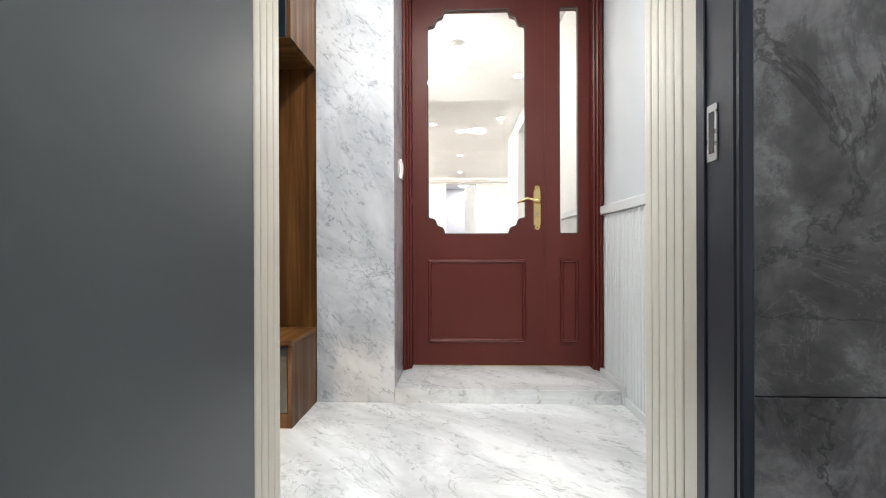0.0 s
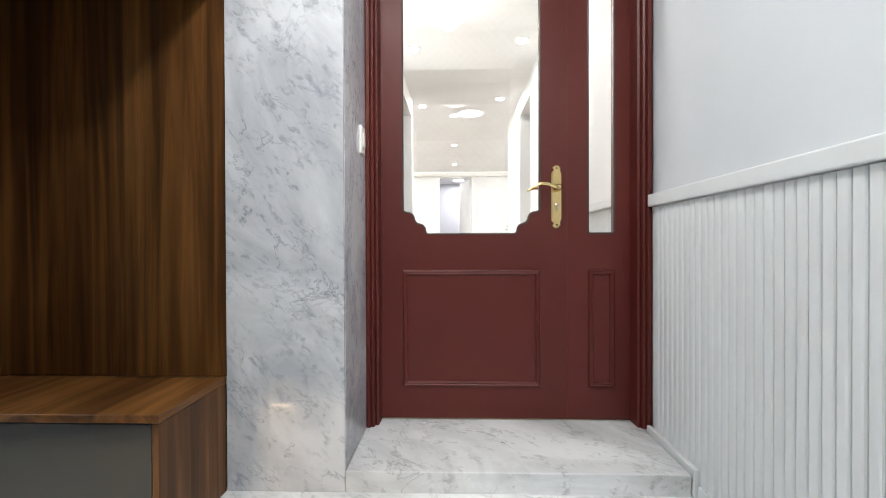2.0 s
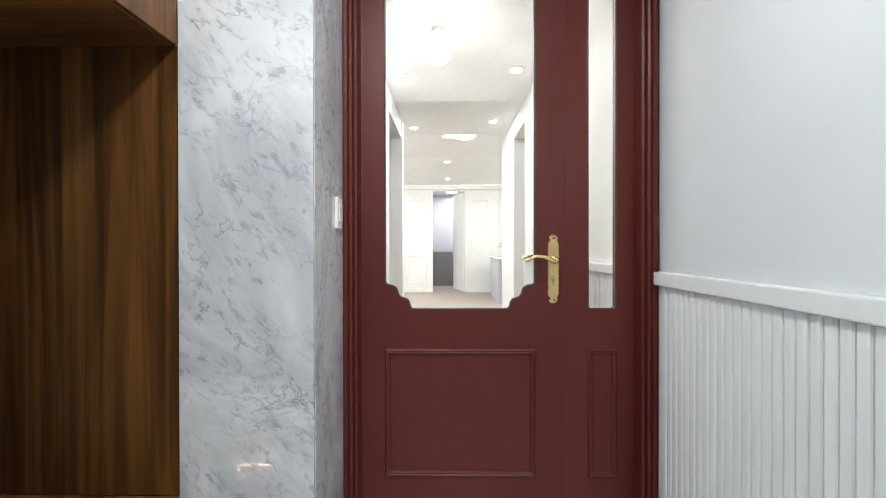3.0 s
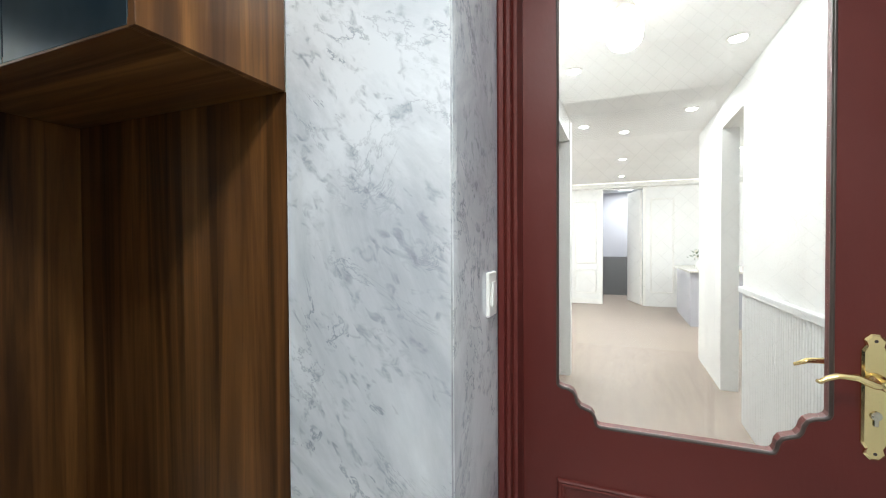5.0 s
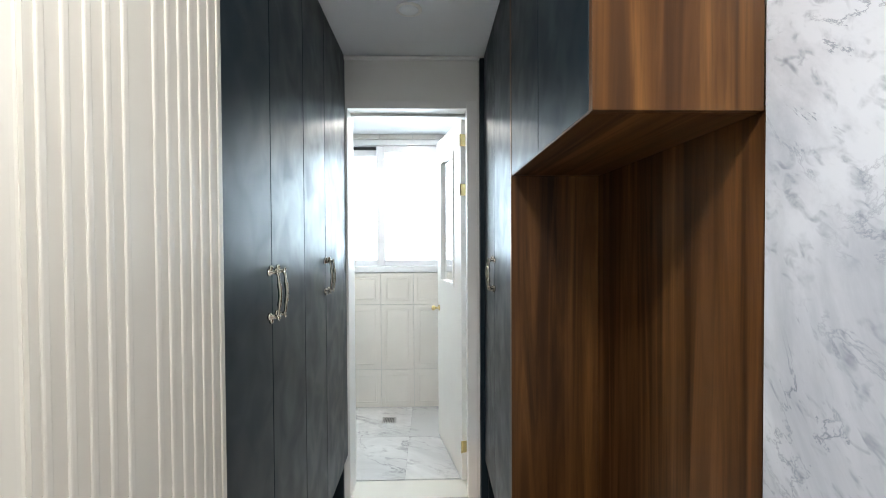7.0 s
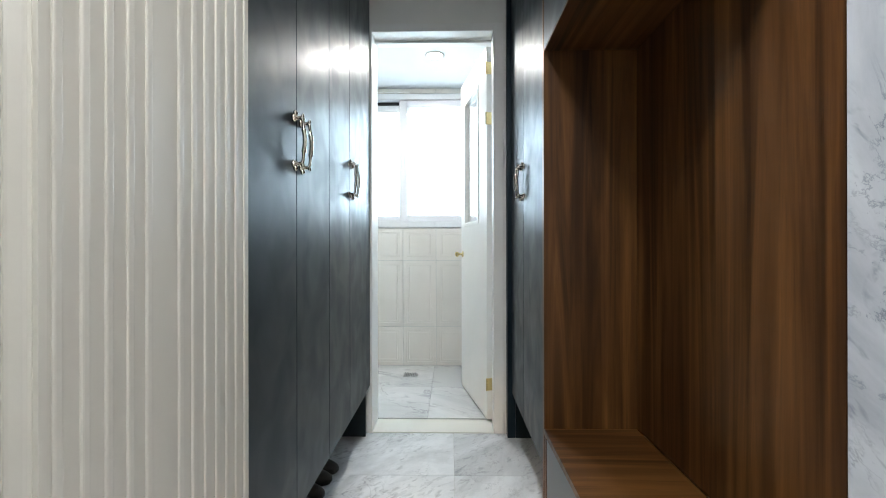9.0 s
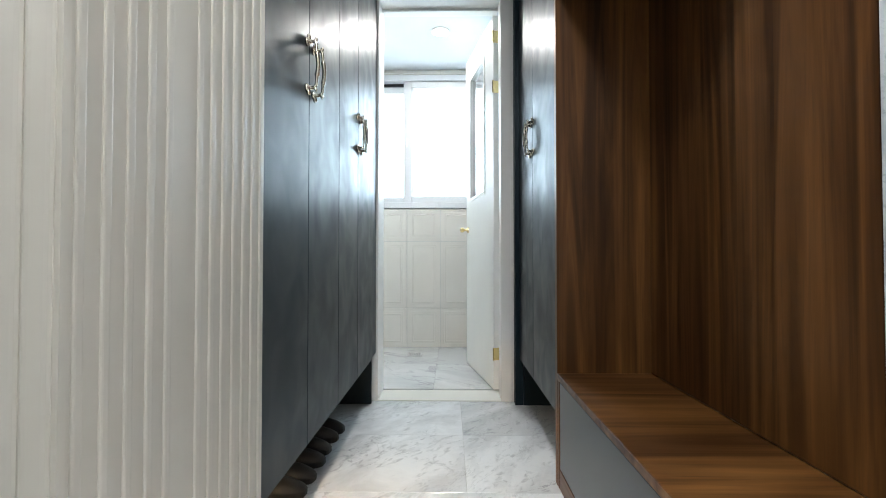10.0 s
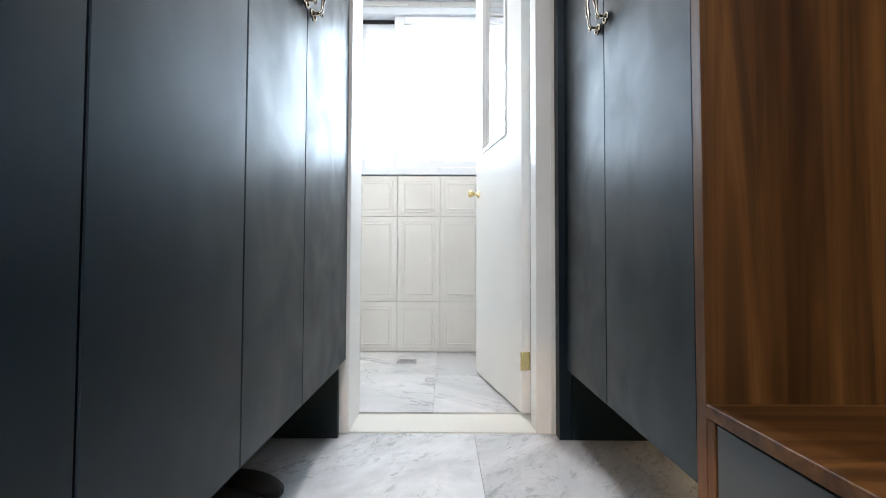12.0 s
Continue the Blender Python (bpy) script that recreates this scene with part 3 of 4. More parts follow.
ribbed("wainscot_east", "white ribbed wainscot on the entry wall", (X_E, X_E + 0.011, 1.319, 2.70, 0.0, 1.026), M_RIB,
       [(X_E, 1.793 + (k + 0.5) * PITCH, 0.0) for k in range(-13, 24)], 90, 1.025, 0.032, 0.0085)
solid("wainscot_cap", block(X_E - 0.022, X_E + 0.011, 1.319, 2.7, 1.0275, 1.08, 0.005, 2), M_RIB, "white wooden cap rail of the wainscot", "cap rail")
ribbed("panel_entrance_west", "cream ribbed panel beside the entrance door", (-0.703, -0.222, 1.187, 1.206, 0.0, CEIL), M_CREAM,
       [(-0.236 - k * 0.0375, 1.206, 0.0) for k in range(13) if k != 5], 0, CEIL, 0.014, 0.0034)
ribbed("panel_reveal_west", "cream ribbed reveal of the entrance door", (-0.2215, -0.2115, 0.935, 1.209, 0.0, 2.33), M_CREAM,
       [(-0.2115, 1.0455 + k * 0.0352, 0.0) for k in range(5)], -90, 2.33, 0.0325, 0.0035)
solid("reveal_board", block(-0.2114, -0.208, 0.936, 1.0255, 0.0, 2.33, 0.002), M_CREAM, "flat cream board of the entrance door reveal", "trim")
ribbed("panel_reveal_east", "cream ribbed reveal of the entrance door", (0.803, 0.8115, 0.985, 1.317, 0.0, 2.33), M_CREAM,
       [(0.803, 1.297 - k * 0.041, 0.0) for k in range(5)], 90, 2.33, 0.038, 0.0035)
solid("reveal_board", block(0.7995, 0.8029, 0.987, 1.1085, 0.0, 2.33, 0.002), M_CREAM, "flat cream board of the entrance door reveal", "trim")
ribbed("panel_entrance_east", "cream ribbed panel beside the entrance door", (0.812, 1.148, 1.312, 1.317, 0.0, CEIL), M_CREAM,
       [(0.835 + k * 0.0375, 1.317, 0.0) for k in range(8)], 0, CEIL, 0.014, 0.0034)
solid("wainscot_base", block(1.124, 1.1425, 2.34, 2.70, 0.0, 0.1, 0.003), M_RIB, "white skirting piece beside the marble step", "baseboard")
solid("wainscot_foot", block(X_E - 0.017, X_E - 0.0065, 1.321, 2.335, 0.0, 0.045, 0.002), M_RIB, "low white skirting along the foot of the wainscot", "baseboard")


# ---- entrance door ----
entrance = thing("door_1", (-0.13, 0.9, 0), "open dark grey steel entrance door in a navy frame", "door", kind="structure")
bm = bmesh.new()
box(bm, 0.764, 0.845, 0.868, 0.985, 0.0, 2.2, 0.003)
box(bm, 0.76, 0.7635, 0.955, 0.984, 0.0, 2.16, 0.001)
box(bm, 0.7645, 0.79, 0.852, 0.8675, 0.0, 2.2, 0.004)
part("frame_jamb", bm, M_STEEL_NAVY, entrance, "navy steel jamb")
bm = bmesh.new()
box(bm, -0.235, -0.178, 0.865, 0.93, 0.0, 2.2, 0.003)
box(bm, -0.178, -0.172, 0.9, 0.93, 0.0, 2.16, 0.002)
part("frame_jamb", bm, M_STEEL_NAVY, entrance, "navy steel jamb")
part("frame_head", block(-0.17, 0.759, 0.868, 0.984, 2.162, 2.2, 0.003), M_STEEL_NAVY, entrance)
leaf = part("door_leaf", block(-0.172, -0.12, -0.04, 0.885, 0.012, 2.15, 0.004, 2), M_STEEL, entrance, "smooth dark grey steel leaf")
bm = bmesh.new()
lathe(bm, (-0.118, 0.06, 1.0), (1, 0, 0), [(0, 0.028), (0.008, 0.028), (0.012, 0.014), (0.05, 0.012)], 16)
sweep(bm, [(-0.07, 0.06, 1.0), (-0.065, 0.09, 1.0), (-0.065, 0.17, 0.998)], [0.011, 0.011, 0.009])
part("door_handle", bm, M_CHROME, leaf, "brushed steel lever", True)
strike = bmesh.new()
box(strike, 0.761, 0.7635, 0.915, 0.948, 0.995, 1.105, 0.001)
part("strike_plate", strike, M_CHROME, entrance, "steel strike plate")
# Flat dark patch on the plate gives the latch hole its shade.
part("strike_hole", block(0.7602, 0.7608, 0.923, 0.94, 1.01, 1.09), M_DARK, entrance, "dark patch for the shaded latch hole")

# ---- red door ----
red = thing("door_2", (0.53, Y_LEAF, FLOOR_IN), "closed burgundy panelled door with scalloped glass and a narrow side leaf", "door", kind="structure")


def jamb_profile(bm, x, sign):
    """Stepped upright moulding; x is its outer edge, sign points into the opening."""
    prof = [(0, 0.105), (0, 0.004), (0.006, 0.0), (0.018, 0.0), (0.02, 0.012), (0.026, 0.008), (0.034, 0.012), (0.036, 0.03), (0.042, 0.026), (0.05, 0.03), (0.052, 0.075), (0.052, 0.105)]
    rows = [[bm.verts.new((x + sign * a, 2.70 + b, z)) for a, b in prof] for z in (FLOOR_IN + 0.002, 2.50)]
    n = len(prof)
    for i in range(n):
        bm.faces.new((rows[0][i], rows[0][(i + 1) % n], rows[1][(i + 1) % n], rows[1][i]))
    bm.faces.new(rows[0])
    bm.faces.new(rows[1])
    return bm


part("frame_jamb", jamb_profile(bmesh.new(), -0.0765, 1), M_RED, red)
part("frame_jamb", jamb_profile(bmesh.new(), 1.148, -1), M_RED, red)
part("frame_head", block(-0.0765, 1.148, 2.705, 2.86, 2.502, 2.55, 0.003), M_RED, red)

GX0, GX1, GZ0, GZ1 = 0.073, 0.695, 0.919, 2.352
CORNER = [(0.0, 0.112), (0.004, 0.104), (0.014, 0.099), (0.03, 0.097), (0.043, 0.09), (0.05, 0.078), (0.054, 0.062), (0.063, 0.05), (0.078, 0.045), (0.092, 0.04), (0.1, 0.028), (0.103, 0.012), (0.108, 0.003), (0.116, 0.0)]


def scalloped(x0, x1, z0, z1, grow=0.0):
    c = [(a + grow if a == 0 else a, b + grow if b == 0 else b) for a, b in CORNER]
    pts = [(x0 + a, z0 + b) for a, b in c]
    pts += [(x1 - a, z0 + b) for a, b in reversed(c)]
    pts += [(x1 - a, z1 - b) for a, b in c]
    pts += [(x0 + a, z1 - b) for a, b in reversed(c)]
    return pts


def rounded(x0, x1, z0, z1, r=0.012, n=4):
    pts = []
    for cx, cz, start in ((x0 + r, z0 + r, 180), (x1 - r, z0 + r, 270), (x1 - r, z1 - r, 0), (x0 + r, z1 - r, 90)):
        pts += [(cx + r * math.cos(radians(start + 90 * k / n)), cz + r * math.sin(radians(start + 90 * k / n))) for k in range(n + 1)]
    return pts


def glazed_leaf(name, x0, x1, outline, gx0, gx1, label):
    leaf = part(name, plate_with_hole(bmesh.new(), x0, x1, FLOOR_IN + 0.008, 2.495, Y_LEAF, Y_LEAF + 0.045, outline), M_RED, red, label)
    pane = part("glass_pane", block(gx0 - 0.004, gx1 + 0.004, Y_LEAF + 0.02, Y_LEAF + 0.025, GZ0 - 0.004, GZ1 + 0.004), M_WIRED, leaf, "clear glass with a fine diamond wire mesh")
    pane.visible_shadow = False
    part("glazing_bead", sweep(bmesh.new(), [(x, Y_LEAF + 0.004, z) for x, z in outline], 0.0055, 8, True), M_BEAD, leaf, "dark bronze glazing bead", True)
    part("panel_moulding", frame_strip(bmesh.new(), gx0, gx1, 0.228, 0.757, Y_LEAF, 0.024, 0.0105), M_RED, leaf)
    return leaf


main_leaf = glazed_leaf("door_leaf", -0.055, 0.8146, scalloped(GX0, GX1, GZ0, GZ1), GX0, GX1, "wide burgundy leaf with a scalloped window")
side_leaf = glazed_leaf("side_leaf", 0.8154, 1.112, rounded(0.909, 1.027, GZ0, GZ1), 0.909, 1.027, "narrow burgundy fixed leaf")
part("seam_strip", block(-0.05, 1.1, Y_LEAF + 0.012, Y_LEAF + 0.04, FLOOR_IN + 0.001, FLOOR_IN + 0.007), M_BRASS, red, "brass strip under the leaves")

# brass lever on a long plate
HX, HZ = 0.768, 1.085
plate = [(-0.024, -0.105), (-0.024, 0.105), (-0.016, 0.118), (-0.02, 0.13), (-0.008, 0.142), (0.008, 0.142), (0.02, 0.13), (0.016, 0.118), (0.024, 0.105), (0.024, -0.105), (0.016, -0.118), (0.02, -0.13), (0.008, -0.142), (-0.008, -0.142), (-0.02, -0.13), (-0.016, -0.118)]
bm = bmesh.new()
back = [bm.verts.new((HX + a, Y_LEAF, HZ + b)) for a, b in plate]
mid = [bm.verts.new((HX + a, Y_LEAF - 0.005, HZ + b)) for a, b in plate]
top = [bm.verts.new((HX + a * 0.8, Y_LEAF - 0.009, HZ + b * 0.97)) for a, b in plate]
for lo, hi in ((back, mid), (mid, top)):
    for i in range(len(plate)):
        bm.faces.new((lo[i], lo[(i + 1) % len(plate)], hi[(i + 1) % len(plate)], hi[i]))
bm.faces.new(top)
part("handle_plate", bm, M_BRASS, main_leaf, "polished brass plate")
bm = bmesh.new()
ZL = HZ + 0.038
lathe(bm, (HX, Y_LEAF - 0.008, ZL), (0, -1, 0), [(0, 0.017), (0.008, 0.017), (0.012, 0.012), (0.04, 0.011), (0.048, 0.012), (0.052, 0.006)], 16)
sweep(bm, [(HX + 0.012, Y_LEAF - 0.048, ZL - 0.004), (HX - 0.02, Y_LEAF - 0.05, ZL + 0.001), (HX - 0.05, Y_LEAF - 0.05, ZL + 0.014), (HX - 0.08, Y_LEAF - 0.05, ZL + 0.015), (HX - 0.1, Y_LEAF - 0.049, ZL + 0.006), (HX - 0.114, Y_LEAF - 0.048, ZL - 0.003), (HX - 0.119, Y_LEAF - 0.048, ZL + 0.0)], [0.007, 0.0085, 0.008, 0.0072, 0.0065, 0.0055, 0.004], 10)
part("lever", bm, M_BRASS, main_leaf, "curved brass lever", True)
bm = bmesh.new()
lathe(bm, (HX, Y_LEAF - 0.008, HZ - 0.04), (0, -1, 0), [(0, 0.011), (0.006, 0.01), (0.007, 0.006)], 14)
box(bm, HX - 0.004, HX + 0.004, Y_LEAF - 0.014, Y_LEAF - 0.008, HZ - 0.064, HZ - 0.045, 0.001)
part("keyhole", bm, M_NICKEL, main_leaf, "keyhole cylinder")
bm = bmesh.new()
for dz in (-0.127, 0.127):
    lathe(bm, (HX, Y_LEAF - 0.0088, HZ + dz), (0, -1, 0), [(0, 0.004), (0.001, 0.003)], 10)
part("plate_screws", bm, M_BEAD, main_leaf)
bm = bmesh.new()
sweep(bm, [(HX + 0.012, Y_LEAF + 0.09, ZL), (HX - 0.05, Y_LEAF + 0.092, ZL + 0.014), (HX - 0.09, Y_LEAF + 0.09, ZL + 0.012), (HX - 0.119, Y_LEAF + 0.088, ZL)], [0.007, 0.008, 0.007, 0.004], 10)
lathe(bm, (HX, Y_LEAF + 0.045, ZL), (0, 1, 0), [(0, 0.017), (0.01, 0.012), (0.05, 0.011)], 14)
part("lever", bm, M_BRASS, main_leaf, "curved brass lever on the hall side", True)

# wall switch on the marble return
switch = thing("light_switch", (-0.0775, 2.63, 1.25), "white plastic wall switch on the marble return", "switch")
part("plate", block(-0.0775, -0.0675, 2.592, 2.662, 1.245, 1.36, 0.003, 2), M_PLASTIC, switch)
part("rocker", block(-0.0675, -0.0625, 2.608, 2.646, 1.27, 1.335, 0.002), M_PLASTIC, switch)


# ---- shoe cabinets ----
def bow_handle(door, x, y, z, out):
    """Antique bow handle with two round posts; its lower post at z, standing out along y."""
    h, r = 0.136, 0.031 * out
    bm = bmesh.new()
    for zz, way in ((z, -1), (z + h, 1)):
        lathe(bm, (x, y, zz), (0, out, 0), [(0, 0.0115), (0.003, 0.0125), (0.008, 0.0105), (0.012, 0.0058), (0.024, 0.005)], 14)
        lathe(bm, (x, y + out * 0.004, zz + way * 0.013), (0, out, 0), [(0, 0.0078), (0.005, 0.0086), (0.009, 0.006), (0.011, 0.002)], 12)
        sweep(bm, [(x, y + out * 0.026, zz), (x, y + out * 0.03, zz + way * 0.006), (x, y + out * 0.03, zz + way * 0.012)], [0.0052, 0.0048, 0.002], 8)
    steps = ((0.5, 0.0), (0.85, 0.01), (0.97, 0.06), (1.0, 0.15), (1.03, 0.23), (1.05, 0.27), (1.08, 0.31), (1.13, 0.4), (1.15, 0.5), (1.13, 0.6), (1.08, 0.69), (1.05, 0.73), (1.03, 0.77), (1.0, 0.85), (0.97, 0.94), (0.85, 0.99), (0.5, 1.0))
    half = [0.0048, 0.0052, 0.0046, 0.0042, 0.0046, 0.0074, 0.0068, 0.0062, 0.006]
    sweep(bm, [(x, y + r * q, z + h * k) for q, k in steps], half + half[-2::-1], 10)
    return part("handle", bm, M_NICKEL, door, "antique nickel bow handle", True)


def cabinet_door(parent, x0, x1, y, z0, z1, out, handle_x=None, handle_z=1.305, name="door"):
    g = 0.0016
    ya, yb = sorted((y, y - out * 0.018))
    d = part(name, block(x0 + g, x1 - g, ya, yb, z0, z1, 0.0015), M_NAVY, parent, "dark navy lacquered front")
    if handle_x is not None:
        bow_handle(d, handle_x, y, handle_z, out)
    return d


def carcass(parent, x0, x1, ya, yb, z0, z1, mat, t=0.018):
    bm = bmesh.new()
    box(bm, x0, x0 + t, ya, yb, z0, z1)
    box(bm, x1 - t, x1, ya, yb, z0, z1)
    box(bm, x0 + t + 0.0005, x1 - t - 0.0005, ya, yb, z0, z0 + t)
    box(bm, x0 + t + 0.0005, x1 - t - 0.0005, ya, yb, z1 - t, z1)
    return part("body", bm, mat, parent)


ZT = CEIL - 0.03
ZB = 0.276
edges_s = [-0.706, -1.022, -1.367, -1.7, -2.078]
for k in (0, 2):
    a, m, b = edges_s[k], edges_s[k + 1], edges_s[k + 2]
    cab = thing("shoe_cabinet", ((a + b) / 2, 1.02, ZB), "tall dark navy two-door shoe cabinet raised off the floor", "cabinet", "shoe cabinets along the entrance wall")
    carcass(cab, b + 0.001, a - 0.001, 0.85, Y_S - 0.019, ZB, ZT, M_DARK)
    cabinet_door(cab, m, a, Y_S, ZB - 0.004, ZT, 1, m + 0.03, 1.32)
    cabinet_door(cab, b, m, Y_S, ZB - 0.004, ZT, 1, m - 0.03, 1.32)
end = thing("cabinet_end_panel", (-2.1, 1.02, 0), "dark navy end panel reaching the floor", "panel", "cabinet end panels")
part("filler", block(-2.205, -2.08, Y_S - 0.02, Y_S - 0.004, ZB, ZT, 0.001), M_NAVY, end)
part("panel", block(-2.18, -2.16, 0.85, Y_S - 0.022, 0.0, ZT), M_NAVY, end)
solid("cabinet_filler", block(-2.212, -0.707, Y_S - 0.03, Y_S - 0.006, ZT + 0.002, CEIL - 0.001), M_NAVY, "navy filler strip above the shoe cabinets", "filler strip", kind="")

tall = thing("shoe_cabinet", (-1.74, 2.18, ZB), "tall dark navy two-door shoe cabinet beside the bench", "cabinet")
carcass(tall, -2.135, -1.353, Y_N + 0.019, Y_M + 0.025, 0.258, ZT, M_DARK)
cabinet_door(tall, -1.765, -1.351, Y_N, 0.256, ZT, -1, -1.735, 1.318)
cabinet_door(tall, -2.15, -1.765, Y_N, 0.256, ZT, -1, -1.795, 1.318)
part("side_panel", block(-1.3505, -1.323, Y_N - 0.001, Y_M + 0.025, 0.0, ZT, 0.001), M_WOOD_Z, tall, "walnut side panel")
end = thing("cabinet_end_panel", (-2.17, 2.18, 0), "dark navy end panel reaching the floor", "panel", "cabinet end panels")
part("filler", block(-2.203, -2.1525, 1.986, Y_N + 0.02, 0.0, ZT, 0.001), M_NAVY, end)
part("panel", block(-2.172, -2.152, Y_N + 0.022, Y_M + 0.02, 0.0, ZT), M_NAVY, end)
solid("cabinet_filler", block(-2.212, -0.502, Y_N + 0.006, Y_N + 0.03, ZT + 0.002, CEIL - 0.001), M_NAVY, "navy filler strip above the cabinets", "filler strip", kind="")

upper = thing("wall_cabinet", (-0.918, 2.18, 1.8), "wall-hung cabinet with navy doors and a walnut case", "cabinet")
bm = bmesh.new()
box(bm, -1.322, -0.5195, Y_N + 0.001, Y_M + 0.02, 1.8, 1.818, 0.001)
part("bottom", bm, M_WOOD_X, upper)
part("side_panel", block(-0.519, -0.5, Y_N - 0.0005, Y_M - 0.001, 1.8, ZT, 0.001), M_WOOD_Z, upper)
part("top", block(-1.322, -0.5195, Y_N + 0.02, Y_M + 0.02, ZT - 0.018, ZT), M_WOOD_X, upper)
cabinet_door(upper, -0.915, -0.5205, Y_N, 1.804, ZT, -1)
cabinet_door(upper, -1.322, -0.915, Y_N, 1.804, ZT, -1)
solid("niche_back_panel", block(-1.322, -0.5005, Y_M, Y_M + 0.018, 0.406, 1.799), M_WOOD_Z, "dark walnut back panel of the bench niche", "panel", kind="")

bench = thing("shoe_bench", (-0.918, 2.18, 0), "low walnut bench with a charcoal drawer front", "bench")
part("top", block(-1.322, -0.5, Y_N - 0.002, Y_M - 0.001, 0.382, 0.405, 0.0015), M_WOOD_Y, bench, "walnut top")
part("side_panel", block(-0.52, -0.5005, Y_N, Y_M - 0.001, 0.0, 0.381, 0.001), M_WOOD_Z, bench)
part("side_panel", block(-1.322, -1.303, Y_N, Y_M - 0.001, 0.0, 0.381, 0.001), M_WOOD_Z, bench)
part("back", block(-1.302, -0.522, Y_M - 0.02, Y_M - 0.004, 0.0, 0.38), M_WOOD_X, bench)
part("plinth", block(-1.3025, -0.5205, Y_N + 0.001, Y_N + 0.018, 0.0, 0.068, 0.001), M_WOOD_X, bench)
part("drawer_front", block(-1.3, -0.523, Y_N + 0.002, Y_N + 0.02, 0.071, 0.378, 0.0015), M_DRAWER, bench, "satin charcoal drawer front")

# Dark board added so the strip does not light the wall behind it.
solid("kick_board", block(-2.158, -0.708, 0.8405, 0.8455, 0.0, 0.275), M_DARK, "added dark board that keeps the strip's glow off the wall below the shoe cabinets", "panel", kind="")

# warm strip under the cabinet near the entrance, facing the room
strip = thing("cabinet_light", (-0.9, 0.9, 0.235), "warm light strip under the back of the shoe cabinet", "light strip")
bm = block(-1.075, -0.715, 0.847, 0.884, 0.2345, 0.275)
# Unseen tray lip and end plate, added to keep light off the floor.
box(bm, -1.075, -0.715, 0.8845, 0.902, 0.2345, 0.2375)
box(bm, -1.075, -1.0715, 0.8845, 0.95, 0.2376, 0.275)
part("housing", bm, M_DARK, strip, "dark housing with added screens for the light")
part("diffuser", block(-1.07, -0.72, 0.8845, 0.89, 0.24, 0.262), M_STRIP, strip, "warm white diffuser")


# ---- slippers ----
def slipper():
    ob = thing("slipper", (0, 0, 0), "black rubber slipper under the shoe cabinet", "slipper", "slippers under the cabinet")
    outline = []
    for k in range(28):
        a = 2 * math.pi * k / 28
        s = math.sin(a)
        w = 0.047 * (1.0 if s > 0 else 0.82) * (abs(math.cos(a)) ** 0.7) * (1 if math.cos(a) > 0 else -1)
        outline.append((w, 0.135 * s))
    bm = bmesh.new()
    rows = [[bm.verts.new((x * f, y * f, z)) for x, y in outline] for f, z in ((0.96, 0.0), (1.0, 0.006), (1.0, 0.02), (0.96, 0.026))]
    for lo, hi in zip(rows, rows[1:]):
        for i in range(28):
            bm.faces.new((lo[i], lo[(i + 1) % 28], hi[(i + 1) % 28], hi[i]))
    bm.faces.new(rows[0])
    bm.faces.new(rows[-1])
    part("sole", bm, M_RUBBER, ob)
    bm = bmesh.new()
    rings = []
    for j in range(7):
        y = 0.0 + 0.128 * j / 6
        half = 0.047 * math.sqrt(max(0.02, 1 - (max(0, y - 0.05) / 0.085) ** 2))
        high = 0.026 + 0.042 * (1 - (y / 0.14) ** 2)
        rings.append([bm.verts.new((half * math.cos(math.pi * k / 10), y, 0.02 + (high - 0.02) * math.sin(math.pi * k / 10))) for k in range(11)])
    for lo, hi in zip(rings, rings[1:]):
        for i in range(10):
            bm.faces.new((lo[i], lo[i + 1], hi[i + 1], hi[i]))
    bm.faces.new(rings[-1])
    up = part("upper", bm, M_RUBBER, ob, "closed toe", True)
    sol = up.modifiers.new("thick", "SOLIDIFY")
    sol.thickness = 0.003
    return ob


first = slipper()
first.matrix_basis = pose(-1.785, 0.99, 0.0, 0, 0, -3)
for x, y, a in ((-1.683, 0.985, 2), (-1.572, 0.985, -2), (-1.462, 0.99, 3), (-1.35, 0.992, -3), (-1.245, 0.99, 2)):
    copy_thing(first, pose(x, y, 0.0, 0, 0, a))

# ---- utility door, frame and room ----
udoor = thing("door_3", (-2.3, 1.93, 0), "open white utility room door with a glazed upper panel", "door", kind="structure")


part("frame_jamb", block(X_W - 0.185, X_W + 0.014, 1.165, 1.209, 0.0, 2.38, 0.003, 2), M_FRAME, udoor)
bm = block(X_W - 0.09, X_W + 0.014, 1.914, 1.972, 0.0, 2.38, 0.003, 2)
box(bm, X_W - 0.185, X_W - 0.0905, 1.95, 1.972, 0.0, 2.38, 0.001)
part("frame_jamb", bm, M_FRAME, udoor)
part("frame_head", block(X_W - 0.185, X_W + 0.012, 1.2095, 1.9135, 2.334, 2.38, 0.003, 2), M_FRAME, udoor)
part("door_stop", block(X_W - 0.11, X_W - 0.095, 1.2095, 1.9135, 2.318, 2.3335), M_FRAME, udoor)


def leaf_box(bm, u0, u1, v0, v1, z0, z1, bevel=0.0):
    """A box in the open leaf's own axes: u from the hinge along the leaf, v its thickness."""
    hinge, turn = Vector((X_W - 0.15, 1.926, 0)), Matrix.Rotation(radians(180 + 11.5), 4, "Z")
    tmp = block(u0, u1, v0, v1, z0, z1, bevel)
    bmesh.ops.transform(tmp, matrix=Matrix.Translation(hinge) @ turn, verts=tmp.verts)
    me = bpy.data.meshes.new("tmp")
    tmp.to_mesh(me)
    tmp.free()
    bm.from_mesh(me)
    bpy.data.meshes.remove(me)
    return bm


UL, UT = 0.69, 0.038
bm = bmesh.new()
